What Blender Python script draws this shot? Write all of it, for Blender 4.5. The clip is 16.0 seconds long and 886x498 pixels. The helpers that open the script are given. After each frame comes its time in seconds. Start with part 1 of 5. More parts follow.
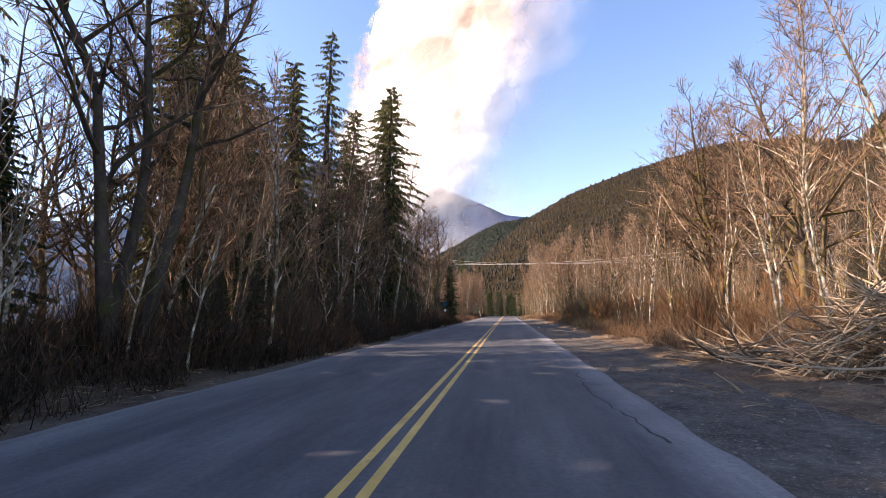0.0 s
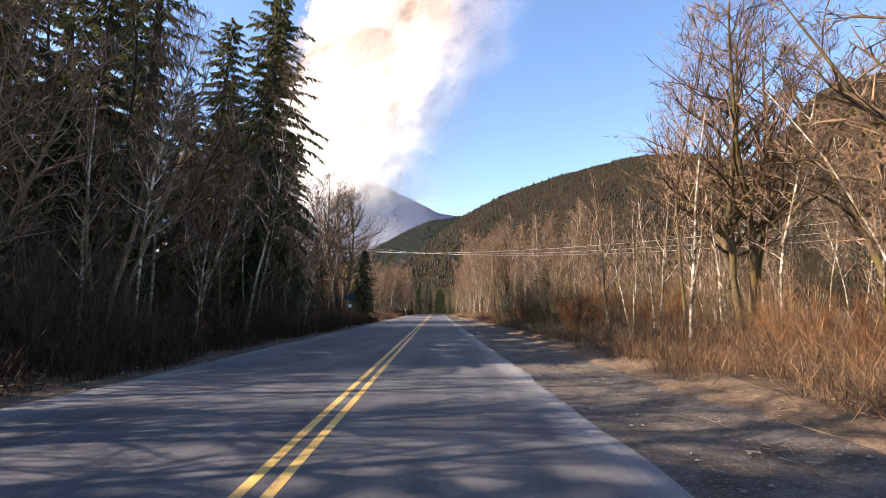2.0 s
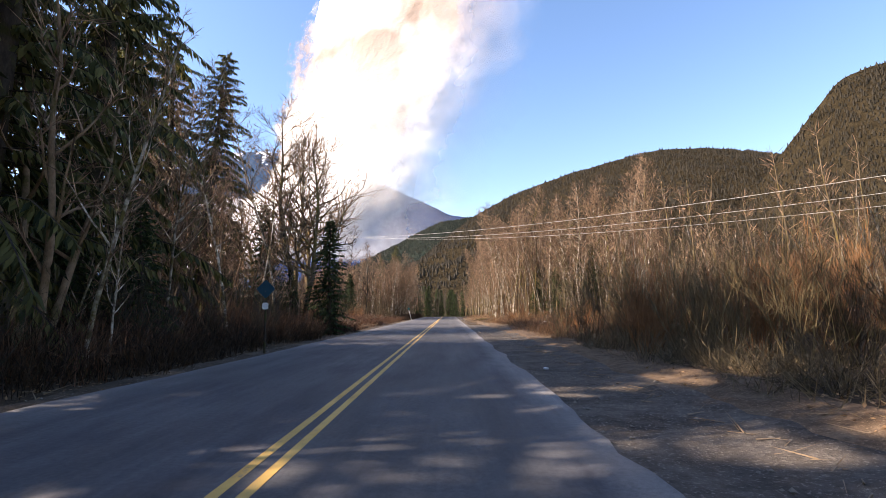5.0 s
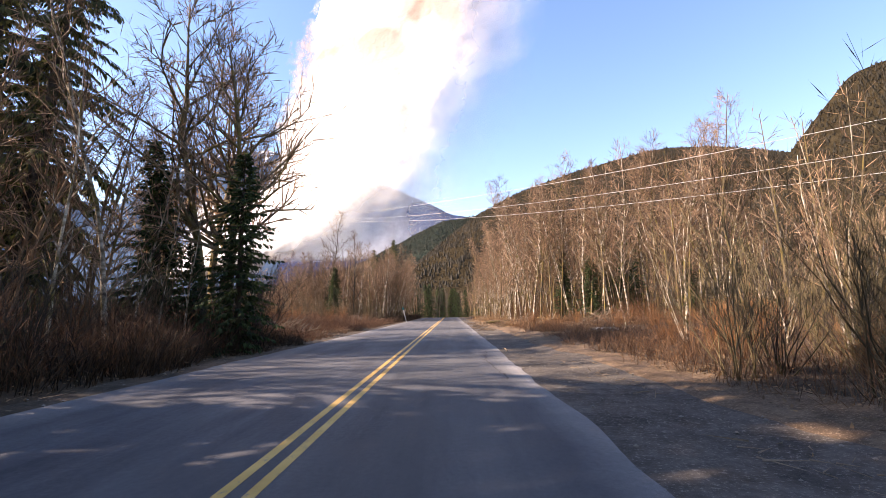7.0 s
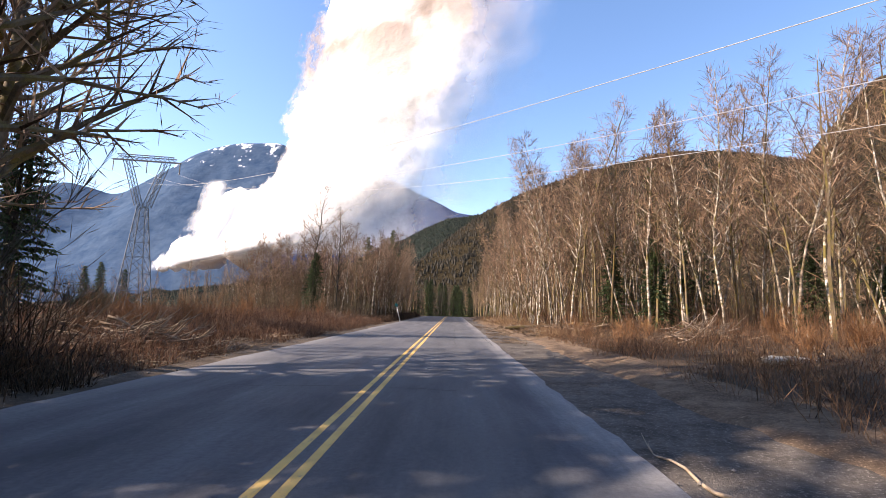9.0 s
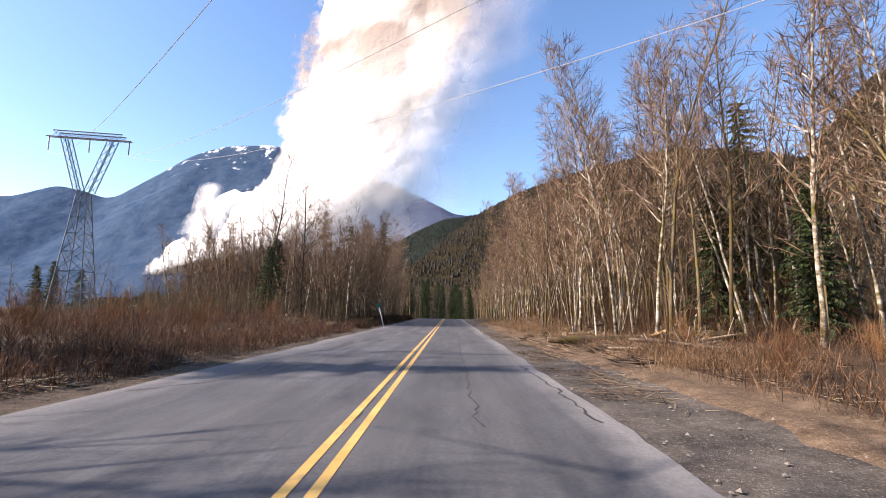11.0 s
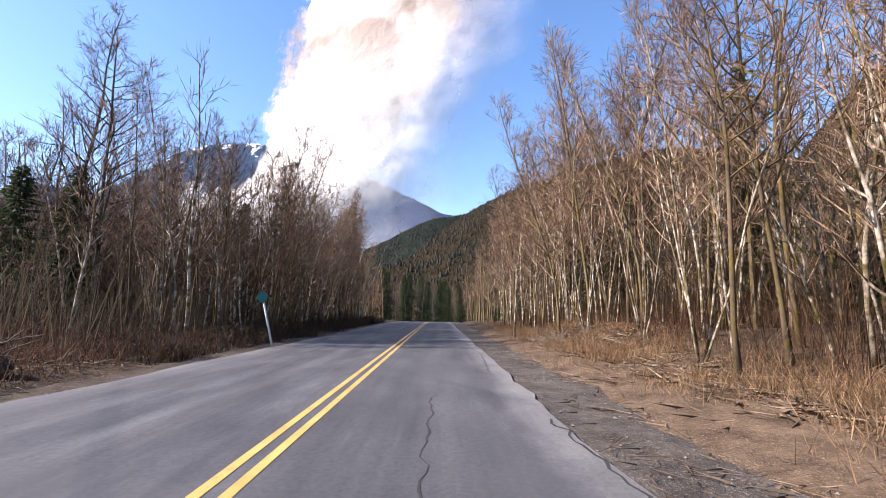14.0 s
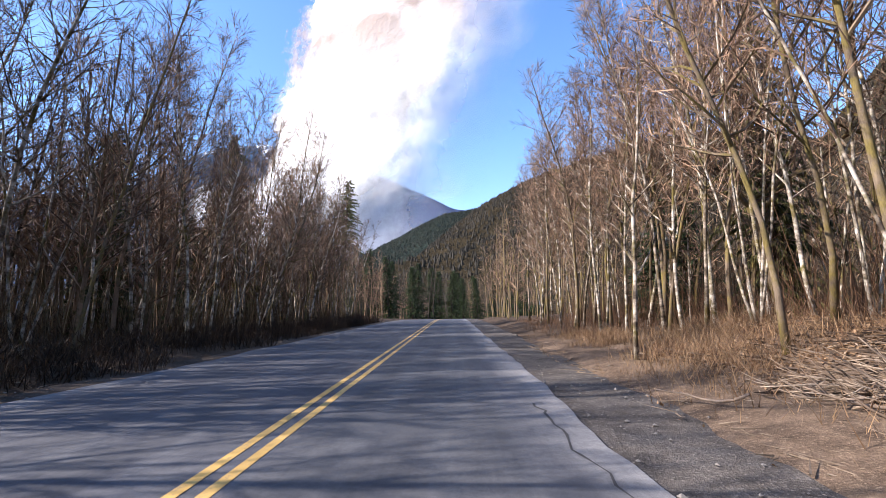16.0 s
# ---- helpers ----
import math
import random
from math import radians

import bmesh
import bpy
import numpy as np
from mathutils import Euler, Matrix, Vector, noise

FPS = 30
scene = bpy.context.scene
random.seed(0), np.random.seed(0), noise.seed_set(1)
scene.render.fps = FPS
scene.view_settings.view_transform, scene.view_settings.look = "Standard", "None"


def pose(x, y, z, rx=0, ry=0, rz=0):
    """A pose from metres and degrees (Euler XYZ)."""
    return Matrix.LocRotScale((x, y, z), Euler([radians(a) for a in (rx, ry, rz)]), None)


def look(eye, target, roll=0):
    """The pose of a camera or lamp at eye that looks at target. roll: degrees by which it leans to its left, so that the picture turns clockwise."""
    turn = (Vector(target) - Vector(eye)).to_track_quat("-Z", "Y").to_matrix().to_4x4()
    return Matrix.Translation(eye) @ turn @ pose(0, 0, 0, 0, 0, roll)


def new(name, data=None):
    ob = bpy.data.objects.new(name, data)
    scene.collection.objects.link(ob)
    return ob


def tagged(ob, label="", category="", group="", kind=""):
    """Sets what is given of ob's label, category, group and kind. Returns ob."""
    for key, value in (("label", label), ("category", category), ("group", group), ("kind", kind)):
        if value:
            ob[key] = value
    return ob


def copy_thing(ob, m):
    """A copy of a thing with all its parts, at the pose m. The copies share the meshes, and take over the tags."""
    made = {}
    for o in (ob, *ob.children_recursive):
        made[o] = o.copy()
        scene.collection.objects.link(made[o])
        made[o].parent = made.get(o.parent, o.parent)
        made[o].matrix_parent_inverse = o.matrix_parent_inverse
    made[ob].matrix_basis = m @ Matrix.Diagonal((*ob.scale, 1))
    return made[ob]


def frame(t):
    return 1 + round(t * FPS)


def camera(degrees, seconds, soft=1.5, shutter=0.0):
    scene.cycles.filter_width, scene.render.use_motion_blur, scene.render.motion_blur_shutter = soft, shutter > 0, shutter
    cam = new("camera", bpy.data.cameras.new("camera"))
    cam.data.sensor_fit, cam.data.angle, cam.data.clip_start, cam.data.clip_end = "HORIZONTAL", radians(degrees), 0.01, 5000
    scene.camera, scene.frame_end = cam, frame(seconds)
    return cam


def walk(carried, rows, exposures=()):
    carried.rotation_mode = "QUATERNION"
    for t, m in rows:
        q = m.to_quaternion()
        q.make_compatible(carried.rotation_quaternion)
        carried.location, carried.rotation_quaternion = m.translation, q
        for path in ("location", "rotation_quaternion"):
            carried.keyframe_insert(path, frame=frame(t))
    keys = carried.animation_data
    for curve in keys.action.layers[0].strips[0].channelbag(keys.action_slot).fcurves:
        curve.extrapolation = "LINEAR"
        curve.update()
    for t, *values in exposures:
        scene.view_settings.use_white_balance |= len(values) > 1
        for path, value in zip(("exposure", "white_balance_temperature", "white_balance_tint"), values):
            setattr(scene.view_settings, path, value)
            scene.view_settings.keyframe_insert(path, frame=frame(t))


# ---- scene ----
# camera: carried in a car along a straight country road (x = 0 is the centre line, y runs ahead)
cam = camera(86.0, 16.0, soft=0.3, shutter=0.0)
PATH = [
    (0, 1.348, 0.00, 1.410, 97.63, 7.51, -0.99),
    (0.5, 1.221, 3.63, 1.380, 97.45, 3.59, -0.03),
    (1, 1.223, 6.98, 1.399, 97.18, 0.95, 0.75),
    (1.5, 1.314, 10.06, 1.406, 97.46, -0.38, 0.92),
    (2, 1.447, 12.87, 1.404, 97.23, -0.77, 0.18),
    (2.5, 1.585, 15.56, 1.409, 97.66, -0.59, -0.39),
    (3, 1.684, 18.15, 1.388, 97.21, -0.20, -0.21),
    (4.25, 1.74, 25.7, 1.375, 97.40, 0.40, -0.55),
    (5.5, 1.747, 34.19, 1.351, 97.53, 0.72, -0.85),
    (6, 1.770, 37.49, 1.381, 97.05, 0.71, -1.07),
    (6.5, 1.760, 40.81, 1.383, 97.55, 0.71, -1.16),
    (7, 1.738, 44.06, 1.382, 97.52, 0.86, -0.71),
    (7.5, 1.684, 47.40, 1.387, 97.32, 1.02, -0.06),
    (8, 1.615, 50.73, 1.439, 97.78, 1.20, 1.08),
    (8.5, 1.555, 54.01, 1.435, 97.51, 1.28, 1.24),
    (9, 1.496, 57.13, 1.455, 97.28, 1.34, 1.20),
    (10.25, 1.32, 65.5, 1.43, 97.40, 1.10, 0.85),
    (11.5, 1.199, 74.94, 1.401, 97.48, 0.78, 0.46),
    (12, 1.245, 79.05, 1.419, 97.44, 0.55, 0.29),
    (12.5, 1.363, 83.18, 1.411, 97.51, 0.34, 0.48),
    (13, 1.459, 87.32, 1.427, 97.46, 0.13, 0.33),
    (13.5, 1.614, 91.37, 1.442, 97.03, -0.21, 0.22),
    (14, 1.775, 95.40, 1.405, 97.56, -0.42, 0.67),
    (14.5, 1.915, 99.41, 1.414, 97.54, -0.04, 0.55),
    (15, 1.990, 103.33, 1.421, 97.50, 0.49, 0.43),
    (15.5, 1.974, 107.08, 1.371, 97.06, 0.82, 0.14),
    (16, 1.950, 110.92, 1.285, 97.07, 1.10, -0.91),
]


def car_pose(x, y, z, pitch, yaw, lean):
    return pose(x, y, z, pitch, 0, yaw) @ pose(0, 0, 0, 0, 0, lean)


walk(cam, [(r[0], car_pose(*r[1:])) for r in PATH],
     exposures=[(0, 1.50, 7500, 27), (1.5, 1.42, 7200, 22), (3, 1.40, 7000, 19), (6, 1.50, 7400, 24), (7.1, 1.62, 7500, 26), (8, 1.44, 6900, 20), (9, 1.32, 7000, 22), (12.5, 1.06, 6500, 20), (14, 1.21, 6300, 21), (16, 1.31, 5950, 19)])

# ---- light: low spring sun from the side of the road, clear sky ----
SUN_EL = radians(34)
SUN_TO = Vector((-0.987 * math.cos(SUN_EL), -0.16 * math.cos(SUN_EL), math.sin(SUN_EL))).normalized()
world = bpy.data.worlds.new("sky")
scene.world = world
world.use_nodes = True
wn = world.node_tree
sky = wn.nodes.new("ShaderNodeTexSky")
sky.sky_type = "NISHITA"
sky.sun_disc = False
sky.sun_elevation = SUN_EL
sky.sun_rotation = math.atan2(SUN_TO.x, SUN_TO.y)
sky.air_density, sky.dust_density, sky.ozone_density = 1.0, 0.45, 1.6
wn.nodes["Background"].inputs[1].default_value = 0.115
vivid = wn.nodes.new("ShaderNodeHueSaturation")
vivid.inputs["Saturation"].default_value, vivid.inputs["Value"].default_value = 1.16, 1.15
wn.links.new(sky.outputs[0], vivid.inputs["Color"])
wn.links.new(vivid.outputs[0], wn.nodes["Background"].inputs[0])
sun_data = bpy.data.lights.new("sun", "SUN")
sun_data.energy, sun_data.angle, sun_data.color = 5.0, radians(0.55), (1.0, 0.91, 0.77)
sun = new("sun", sun_data)
sun.matrix_world = look(SUN_TO * 50, (0, 0, 0))


# ---- materials ----
def mat(name, rough=0.9, metal=0.0, spec=0.3):
    m = bpy.data.materials.new(name)
    m.use_nodes = True
    b = m.node_tree.nodes["Principled BSDF"]
    b.inputs["Roughness"].default_value = rough
    b.inputs["Metallic"].default_value = metal
    b.inputs["Specular IOR Level"].default_value = spec
    return m, m.node_tree, b


def nd(nt, kind, **kw):
    n = nt.nodes.new(kind)
    for k, v in kw.items():
        n.inputs[k].default_value = v
    return n


def noise_tex(nt, scale, detail=4.0, rough=0.6, vec=None, dist=0.0):
    n = nd(nt, "ShaderNodeTexNoise", Scale=scale, Detail=detail, Roughness=rough, Distortion=dist)
    if vec is not None:
        nt.links.new(vec, n.inputs["Vector"])
    return n.outputs["Fac"]


def ramp(nt, fac, stops):
    r = nt.nodes.new("ShaderNodeValToRGB")
    els = r.color_ramp.elements
    while len(els) < len(stops):
        els.new(0.5)
    for e, (p, c) in zip(els, stops):
        e.position, e.color = p, (*c, 1) if len(c) == 3 else c
    nt.links.new(fac, r.inputs[0])
    return r.outputs[0]


def mixc(nt, fac, a, b, mode="MIX"):
    m = nt.nodes.new("ShaderNodeMix")
    m.data_type, m.blend_type = "RGBA", mode
    for sock, v in ((m.inputs[0], fac), (m.inputs[6], a), (m.inputs[7], b)):
        if isinstance(v, (int, float)):
            sock.default_value = v
        elif isinstance(v, tuple):
            sock.default_value = (*v, 1)
        else:
            nt.links.new(v, sock)
    return m.outputs[2]


def math_n(nt, op, a, b=0.0, clamp=False):
    m = nt.nodes.new("ShaderNodeMath")
    m.operation, m.use_clamp = op, clamp
    for sock, v in ((m.inputs[0], a), (m.inputs[1], b)):
        if isinstance(v, (int, float)):
            sock.default_value = v
        else:
            nt.links.new(v, sock)
    return m.outputs[0]


def bump(nt, b, height, strength=0.5, dist=0.02):
    n = nd(nt, "ShaderNodeBump", Strength=strength, Distance=dist)
    nt.links.new(height, n.inputs["Height"])
    nt.links.new(n.outputs[0], b.inputs["Normal"])


def place(nt):
    return nt.nodes.new("ShaderNodeNewGeometry").outputs["Position"]


def stretched(nt, vec, sx, sy, sz):
    m = nt.nodes.new("ShaderNodeMapping")
    m.inputs["Scale"].default_value = (sx, sy, sz)
    nt.links.new(vec, m.inputs["Vector"])
    return m.outputs[0]


def bark_mat(name, stops, scale=3.0, moss=None, moss_amount=0.5, rough=0.9, vary=False, band=0.45):
    """Bark: blotches stretched along the stem, fine grain, some moss."""
    m, nt, b = mat(name, rough, spec=0.2)
    p = place(nt)
    blot = noise_tex(nt, scale, 5, 0.65, stretched(nt, p, 1, 1, band))
    col = ramp(nt, blot, stops)
    grain = noise_tex(nt, 38, 3, 0.7, stretched(nt, p, 1, 1, 0.25))
    col = mixc(nt, 0.5, col, ramp(nt, grain, [(0.3, (0.35, 0.35, 0.35)), (0.7, (1, 1, 1))]), "MULTIPLY")
    if moss:
        mm = noise_tex(nt, 1.7, 4, 0.7, p)
        fac = ramp(nt, mm, [(0.62 - 0.3 * moss_amount, (0, 0, 0)), (0.72 - 0.2 * moss_amount, (1, 1, 1))])
        col = mixc(nt, fac, col, ramp(nt, grain, [(0.3, tuple(0.5 * v for v in moss)), (0.75, moss)]))
    rnd = nt.nodes.new("ShaderNodeObjectInfo").outputs["Random"]
    col = mixc(nt, 1.0, col, ramp(nt, rnd, [(0, (0.55, 0.51, 0.47)), (0.4, (0.9, 0.88, 0.86)), (1, (1.15, 1.15, 1.15))]), "MULTIPLY")
    if vary:
        isl = nt.nodes.new("ShaderNodeNewGeometry").outputs["Random Per Island"]
        col = mixc(nt, 1.0, col, ramp(nt, isl, [(0, (0.3, 0.27, 0.25)), (0.45, (0.75, 0.72, 0.7)), (0.8, (1.25, 1.2, 1.15)), (1, (1.75, 1.65, 1.5))]), "MULTIPLY")
    nt.links.new(col, b.inputs["Base Color"])
    bump(nt, b, grain, 0.6, 0.01)
    return m


M_ALDER = bark_mat("alder bark", [(0.38, (0.07, 0.052, 0.038)), (0.47, (0.27, 0.22, 0.165)), (0.58, (0.62, 0.55, 0.45))], 2.6, (0.15, 0.118, 0.034), 0.5, band=1.5)
M_TWIG = bark_mat("twig bark", [(0.3, (0.13, 0.085, 0.058)), (0.7, (0.42, 0.29, 0.195))], 2.0, vary=True)
M_MAPLE = bark_mat("maple bark", [(0.3, (0.06, 0.045, 0.03)), (0.7, (0.24, 0.18, 0.12))], 3.0, (0.19, 0.145, 0.045), 0.6)
M_DARK = bark_mat("dark bark", [(0.3, (0.030, 0.024, 0.020)), (0.7, (0.115, 0.090, 0.072))], 4.0, (0.075, 0.075, 0.028), 0.4)
M_BROWN = bark_mat("brown bark", [(0.3, (0.12, 0.075, 0.045)), (0.7, (0.36, 0.24, 0.15))], 3.0, (0.11, 0.09, 0.03), 0.4)
M_WILLOW = bark_mat("willow bark", [(0.3, (0.085, 0.068, 0.038)), (0.7, (0.24, 0.19, 0.105))], 2.5)
M_ORANGE = bark_mat("russet stems", [(0.3, (0.16, 0.075, 0.035)), (0.7, (0.36, 0.19, 0.085))], 1.2)
M_STICK = bark_mat("broken branches", [(0.3, (0.10, 0.07, 0.05)), (0.7, (0.34, 0.26, 0.19))], 2.5)
M_DEAD = bark_mat("dry cut wood", [(0.3, (0.22, 0.155, 0.10)), (0.7, (0.50, 0.40, 0.29))], 3.0)


def leaf_mat(name, lo, hi):
    m, nt, b = mat(name, 0.7, spec=0.25)
    p = place(nt)
    isl = nt.nodes.new("ShaderNodeNewGeometry").outputs["Random Per Island"]
    c = ramp(nt, isl, [(0, lo), (1, hi)])
    big = noise_tex(nt, 0.8, 3, 0.6, p)
    c = mixc(nt, 1.0, c, ramp(nt, big, [(0.3, (0.6, 0.6, 0.55)), (0.7, (1.15, 1.1, 1.0))]), "MULTIPLY")
    nt.links.new(c, b.inputs["Base Color"])
    # thin leaves and stalks let some light through
    thin = nt.nodes.new("ShaderNodeBsdfTranslucent")
    nt.links.new(c, thin.inputs["Color"])
    both = nt.nodes.new("ShaderNodeMixShader")
    both.inputs[0].default_value = 0.3
    nt.links.new(b.outputs[0], both.inputs[1])
    nt.links.new(thin.outputs[0], both.inputs[2])
    nt.links.new(both.outputs[0], nt.nodes["Material Output"].inputs["Surface"])
    return m


M_CEDAR = leaf_mat("cedar foliage", (0.018, 0.028, 0.010), (0.19, 0.18, 0.062))
M_FIR = leaf_mat("fir needles", (0.014, 0.030, 0.012), (0.070, 0.098, 0.034))
M_FARFIR = leaf_mat("far firs", (0.007, 0.012, 0.009), (0.024, 0.032, 0.021))
M_DRYGRASS = leaf_mat("dry grass and canes", (0.060, 0.034, 0.020), (0.38, 0.235, 0.135))
M_BRUSH = leaf_mat("brown brush", (0.06, 0.034, 0.024), (0.31, 0.18, 0.105))
# brush tone lowered to hold the shade under the trees
M_SHADEBRUSH = leaf_mat("brush darkened for shade", (0.013, 0.009, 0.007), (0.105, 0.066, 0.04))
M_OLIVE = leaf_mat("olive stems", (0.10, 0.085, 0.04), (0.34, 0.28, 0.14))
M_GREYBRUSH = leaf_mat("grey-brown brush", (0.05, 0.042, 0.027), (0.30, 0.235, 0.15))
M_REDBRUSH = leaf_mat("red-brown weeds", (0.038, 0.02, 0.014), (0.23, 0.125, 0.078))
M_LITTER = leaf_mat("fallen leaves", (0.11, 0.062, 0.034), (0.42, 0.28, 0.165))


def asphalt_mat():
    m, nt, b = mat("worn asphalt", 0.85, spec=0.35)
    p = place(nt)
    sep = nt.nodes.new("ShaderNodeSeparateXYZ")
    nt.links.new(p, sep.inputs[0])
    fine = noise_tex(nt, 120, 2, 0.7, p)
    mid = noise_tex(nt, 1.2, 5, 0.65, stretched(nt, p, 1, 0.25, 1))
    col = ramp(nt, mid, [(0.28, (0.048, 0.049, 0.057)), (0.5, (0.084, 0.085, 0.094)), (0.72, (0.132, 0.133, 0.141))])
    # paler, dusty band along the edges and polished wheel tracks
    wob = math_n(nt, "MULTIPLY", math_n(nt, "SUBTRACT", noise_tex(nt, 0.5, 4, 0.7, p), 0.5), 0.9)
    xr = math_n(nt, "ADD", sep.outputs[0], wob)
    dust = ramp(nt, math_n(nt, "DIVIDE", math_n(nt, "ADD", xr, 5.0), 9.0), [(0.0, (1, 1, 1)), (0.16, (0, 0, 0)), (0.865, (0, 0, 0)), (0.925, (1, 1, 1))])
    col = mixc(nt, math_n(nt, "MULTIPLY", dust, 0.8), col, (0.26, 0.25, 0.24))
    lane = ramp(nt, math_n(nt, "DIVIDE", math_n(nt, "ADD", sep.outputs[0], 5.0), 9.0), [(0.575, (0, 0, 0)), (0.60, (1, 1, 1)), (0.83, (1, 1, 1)), (0.86, (0, 0, 0))])
    col = mixc(nt, math_n(nt, "MULTIPLY", lane, 0.35), col, (0.075, 0.077, 0.078))
    track = math_n(nt, "SINE", math_n(nt, "MULTIPLY", math_n(nt, "ADD", sep.outputs[0], 0.3), 3.6))
    col = mixc(nt, math_n(nt, "MULTIPLY", math_n(nt, "MAXIMUM", track, 0.0), 0.16), col, (0.17, 0.167, 0.165))
    streak = noise_tex(nt, 1.0, 5, 0.7, stretched(nt, p, 2.2, 0.12, 1))
    col = mixc(nt, 0.75, col, ramp(nt, streak, [(0.3, (0.62, 0.62, 0.64)), (0.7, (1.2, 1.19, 1.17))]), "MULTIPLY")
    grit = noise_tex(nt, 16, 4, 0.8, p)
    col = mixc(nt, 0.8, col, ramp(nt, grit, [(0.3, (0.62, 0.62, 0.62)), (0.7, (1.25, 1.25, 1.25))]), "MULTIPLY")
    patch = noise_tex(nt, 0.16, 3, 0.5, p)
    col = mixc(nt, ramp(nt, patch, [(0.54, (0, 0, 0)), (0.58, (0.35, 0.35, 0.35))]), col, (0.09, 0.09, 0.093))
    col = mixc(nt, 0.7, col, ramp(nt, fine, [(0.3, (0.6, 0.6, 0.6)), (0.72, (1.2, 1.2, 1.2))]), "MULTIPLY")
    nt.links.new(col, b.inputs["Base Color"])
    bump(nt, b, fine, 0.5, 0.006)
    return m


def paint_mat():
    m, nt, b = mat("worn yellow road paint", 0.7)
    p = place(nt)
    w = noise_tex(nt, 9, 5, 0.75, stretched(nt, p, 1, 0.5, 1))
    w2 = noise_tex(nt, 90, 2, 0.7, p)
    col = ramp(nt, noise_tex(nt, 1.3, 3, 0.6, p), [(0.3, (0.47, 0.285, 0.075)), (0.7, (0.66, 0.42, 0.125))])
    col = mixc(nt, ramp(nt, math_n(nt, "ADD", math_n(nt, "MULTIPLY", w, 0.7), math_n(nt, "MULTIPLY", w2, 0.3)), [(0.55, (0, 0, 0)), (0.66, (1, 1, 1))]), col, (0.15, 0.14, 0.125))
    nt.links.new(col, b.inputs["Base Color"])
    return m


def soil_mat(name, lo, hi, scale, fleck):
    m, nt, b = mat(name, 0.95, spec=0.15)
    p = place(nt)
    big = noise_tex(nt, scale, 6, 0.7, p)
    fine = noise_tex(nt, scale * 22, 3, 0.75, p)
    col = ramp(nt, big, [(0.3, lo), (0.7, hi)])
    col = mixc(nt, ramp(nt, fine, [(0.55, (0, 0, 0)), (0.68, (0.8, 0.8, 0.8))]), col, fleck)
    col = mixc(nt, 0.8, col, ramp(nt, noise_tex(nt, scale * 7, 4, 0.7, p), [(0.3, (0.5, 0.5, 0.5)), (0.7, (1.1, 1.1, 1.1))]), "MULTIPLY")
    nt.links.new(col, b.inputs["Base Color"])
    bump(nt, b, fine, 0.9, 0.04)
    return m


def plain(name, col, rough=0.6, metal=0.0):
    m, nt, b = mat(name, rough, metal)
    p = place(nt)
    n = noise_tex(nt, 6, 5, 0.7, p)
    c = ramp(nt, n, [(0.25, tuple(0.72 * v for v in col)), (0.7, col)])
    nt.links.new(c, b.inputs["Base Color"])
    return m


M_ROAD = asphalt_mat()
M_PAINT = paint_mat()
M_GRAVEL = soil_mat("gravel shoulder", (0.045, 0.038, 0.033), (0.165, 0.142, 0.12), 1.1, (0.30, 0.265, 0.225))
# brown gravel of the left shoulder, toned down for the shade along the trees
M_SHADEGRAVEL = soil_mat("gravel shoulder darkened for shade", (0.045, 0.034, 0.025), (0.155, 0.118, 0.086), 1.1, (0.22, 0.17, 0.125))
M_GROUND = soil_mat("leaf litter ground", (0.035, 0.024, 0.016), (0.12, 0.08, 0.05), 0.8, (0.22, 0.15, 0.09))
M_VERGE = soil_mat("leafy verge", (0.070, 0.046, 0.030), (0.25, 0.172, 0.112), 1.5, (0.42, 0.305, 0.20))
M_STONE = plain("road stones", (0.22, 0.195, 0.165), 0.9)
M_CRACK = plain("tarred crack", (0.042, 0.04, 0.04), 0.9)
M_STEEL = plain("galvanised steel", (0.15, 0.155, 0.165), 0.6, 0.25)
M_SPLIT = bark_mat("torn yellow wood", [(0.3, (0.42, 0.24, 0.09)), (0.7, (0.72, 0.50, 0.24))], 6.0)
M_WIRE = plain("bare aluminium wire", (0.48, 0.465, 0.45), 0.5)
M_WHITE = plain("white painted post", (0.75, 0.75, 0.73), 0.5)
M_TEAL = plain("teal sign plate", (0.03, 0.20, 0.17), 0.5)
M_BLUE = plain("blue sign plate", (0.010, 0.06, 0.095), 0.6)
M_INSUL = plain("dark insulators", (0.06, 0.05, 0.05), 0.4)


def forest_mat(name, lo, hi, scale, snow_from=None, snow_to=None, relief=1.0):
    m, nt, b = mat(name, 1.0, spec=0.0)
    p = place(nt)
    a = noise_tex(nt, scale, 6, 0.7, p)
    c = ramp(nt, a, [(0.3, lo), (0.7, hi)])
    if snow_from:
        sep = nt.nodes.new("ShaderNodeSeparateXYZ")
        nt.links.new(p, sep.inputs[0])
        hgt = math_n(nt, "DIVIDE", math_n(nt, "SUBTRACT", sep.outputs[2], snow_from), snow_to - snow_from)
        n = noise_tex(nt, 0.011, 5, 0.7, p)
        s = math_n(nt, "ADD", math_n(nt, "MULTIPLY", hgt, 0.17), n)
        c = mixc(nt, ramp(nt, s, [(0.70, (0, 0, 0)), (0.74, (1, 1, 1))]), c, (0.8, 0.82, 0.86))
    nt.links.new(c, b.inputs["Base Color"])
    bump(nt, b, noise_tex(nt, scale * 2, 4, 0.7, p), relief, 0.5 / scale)
    return m


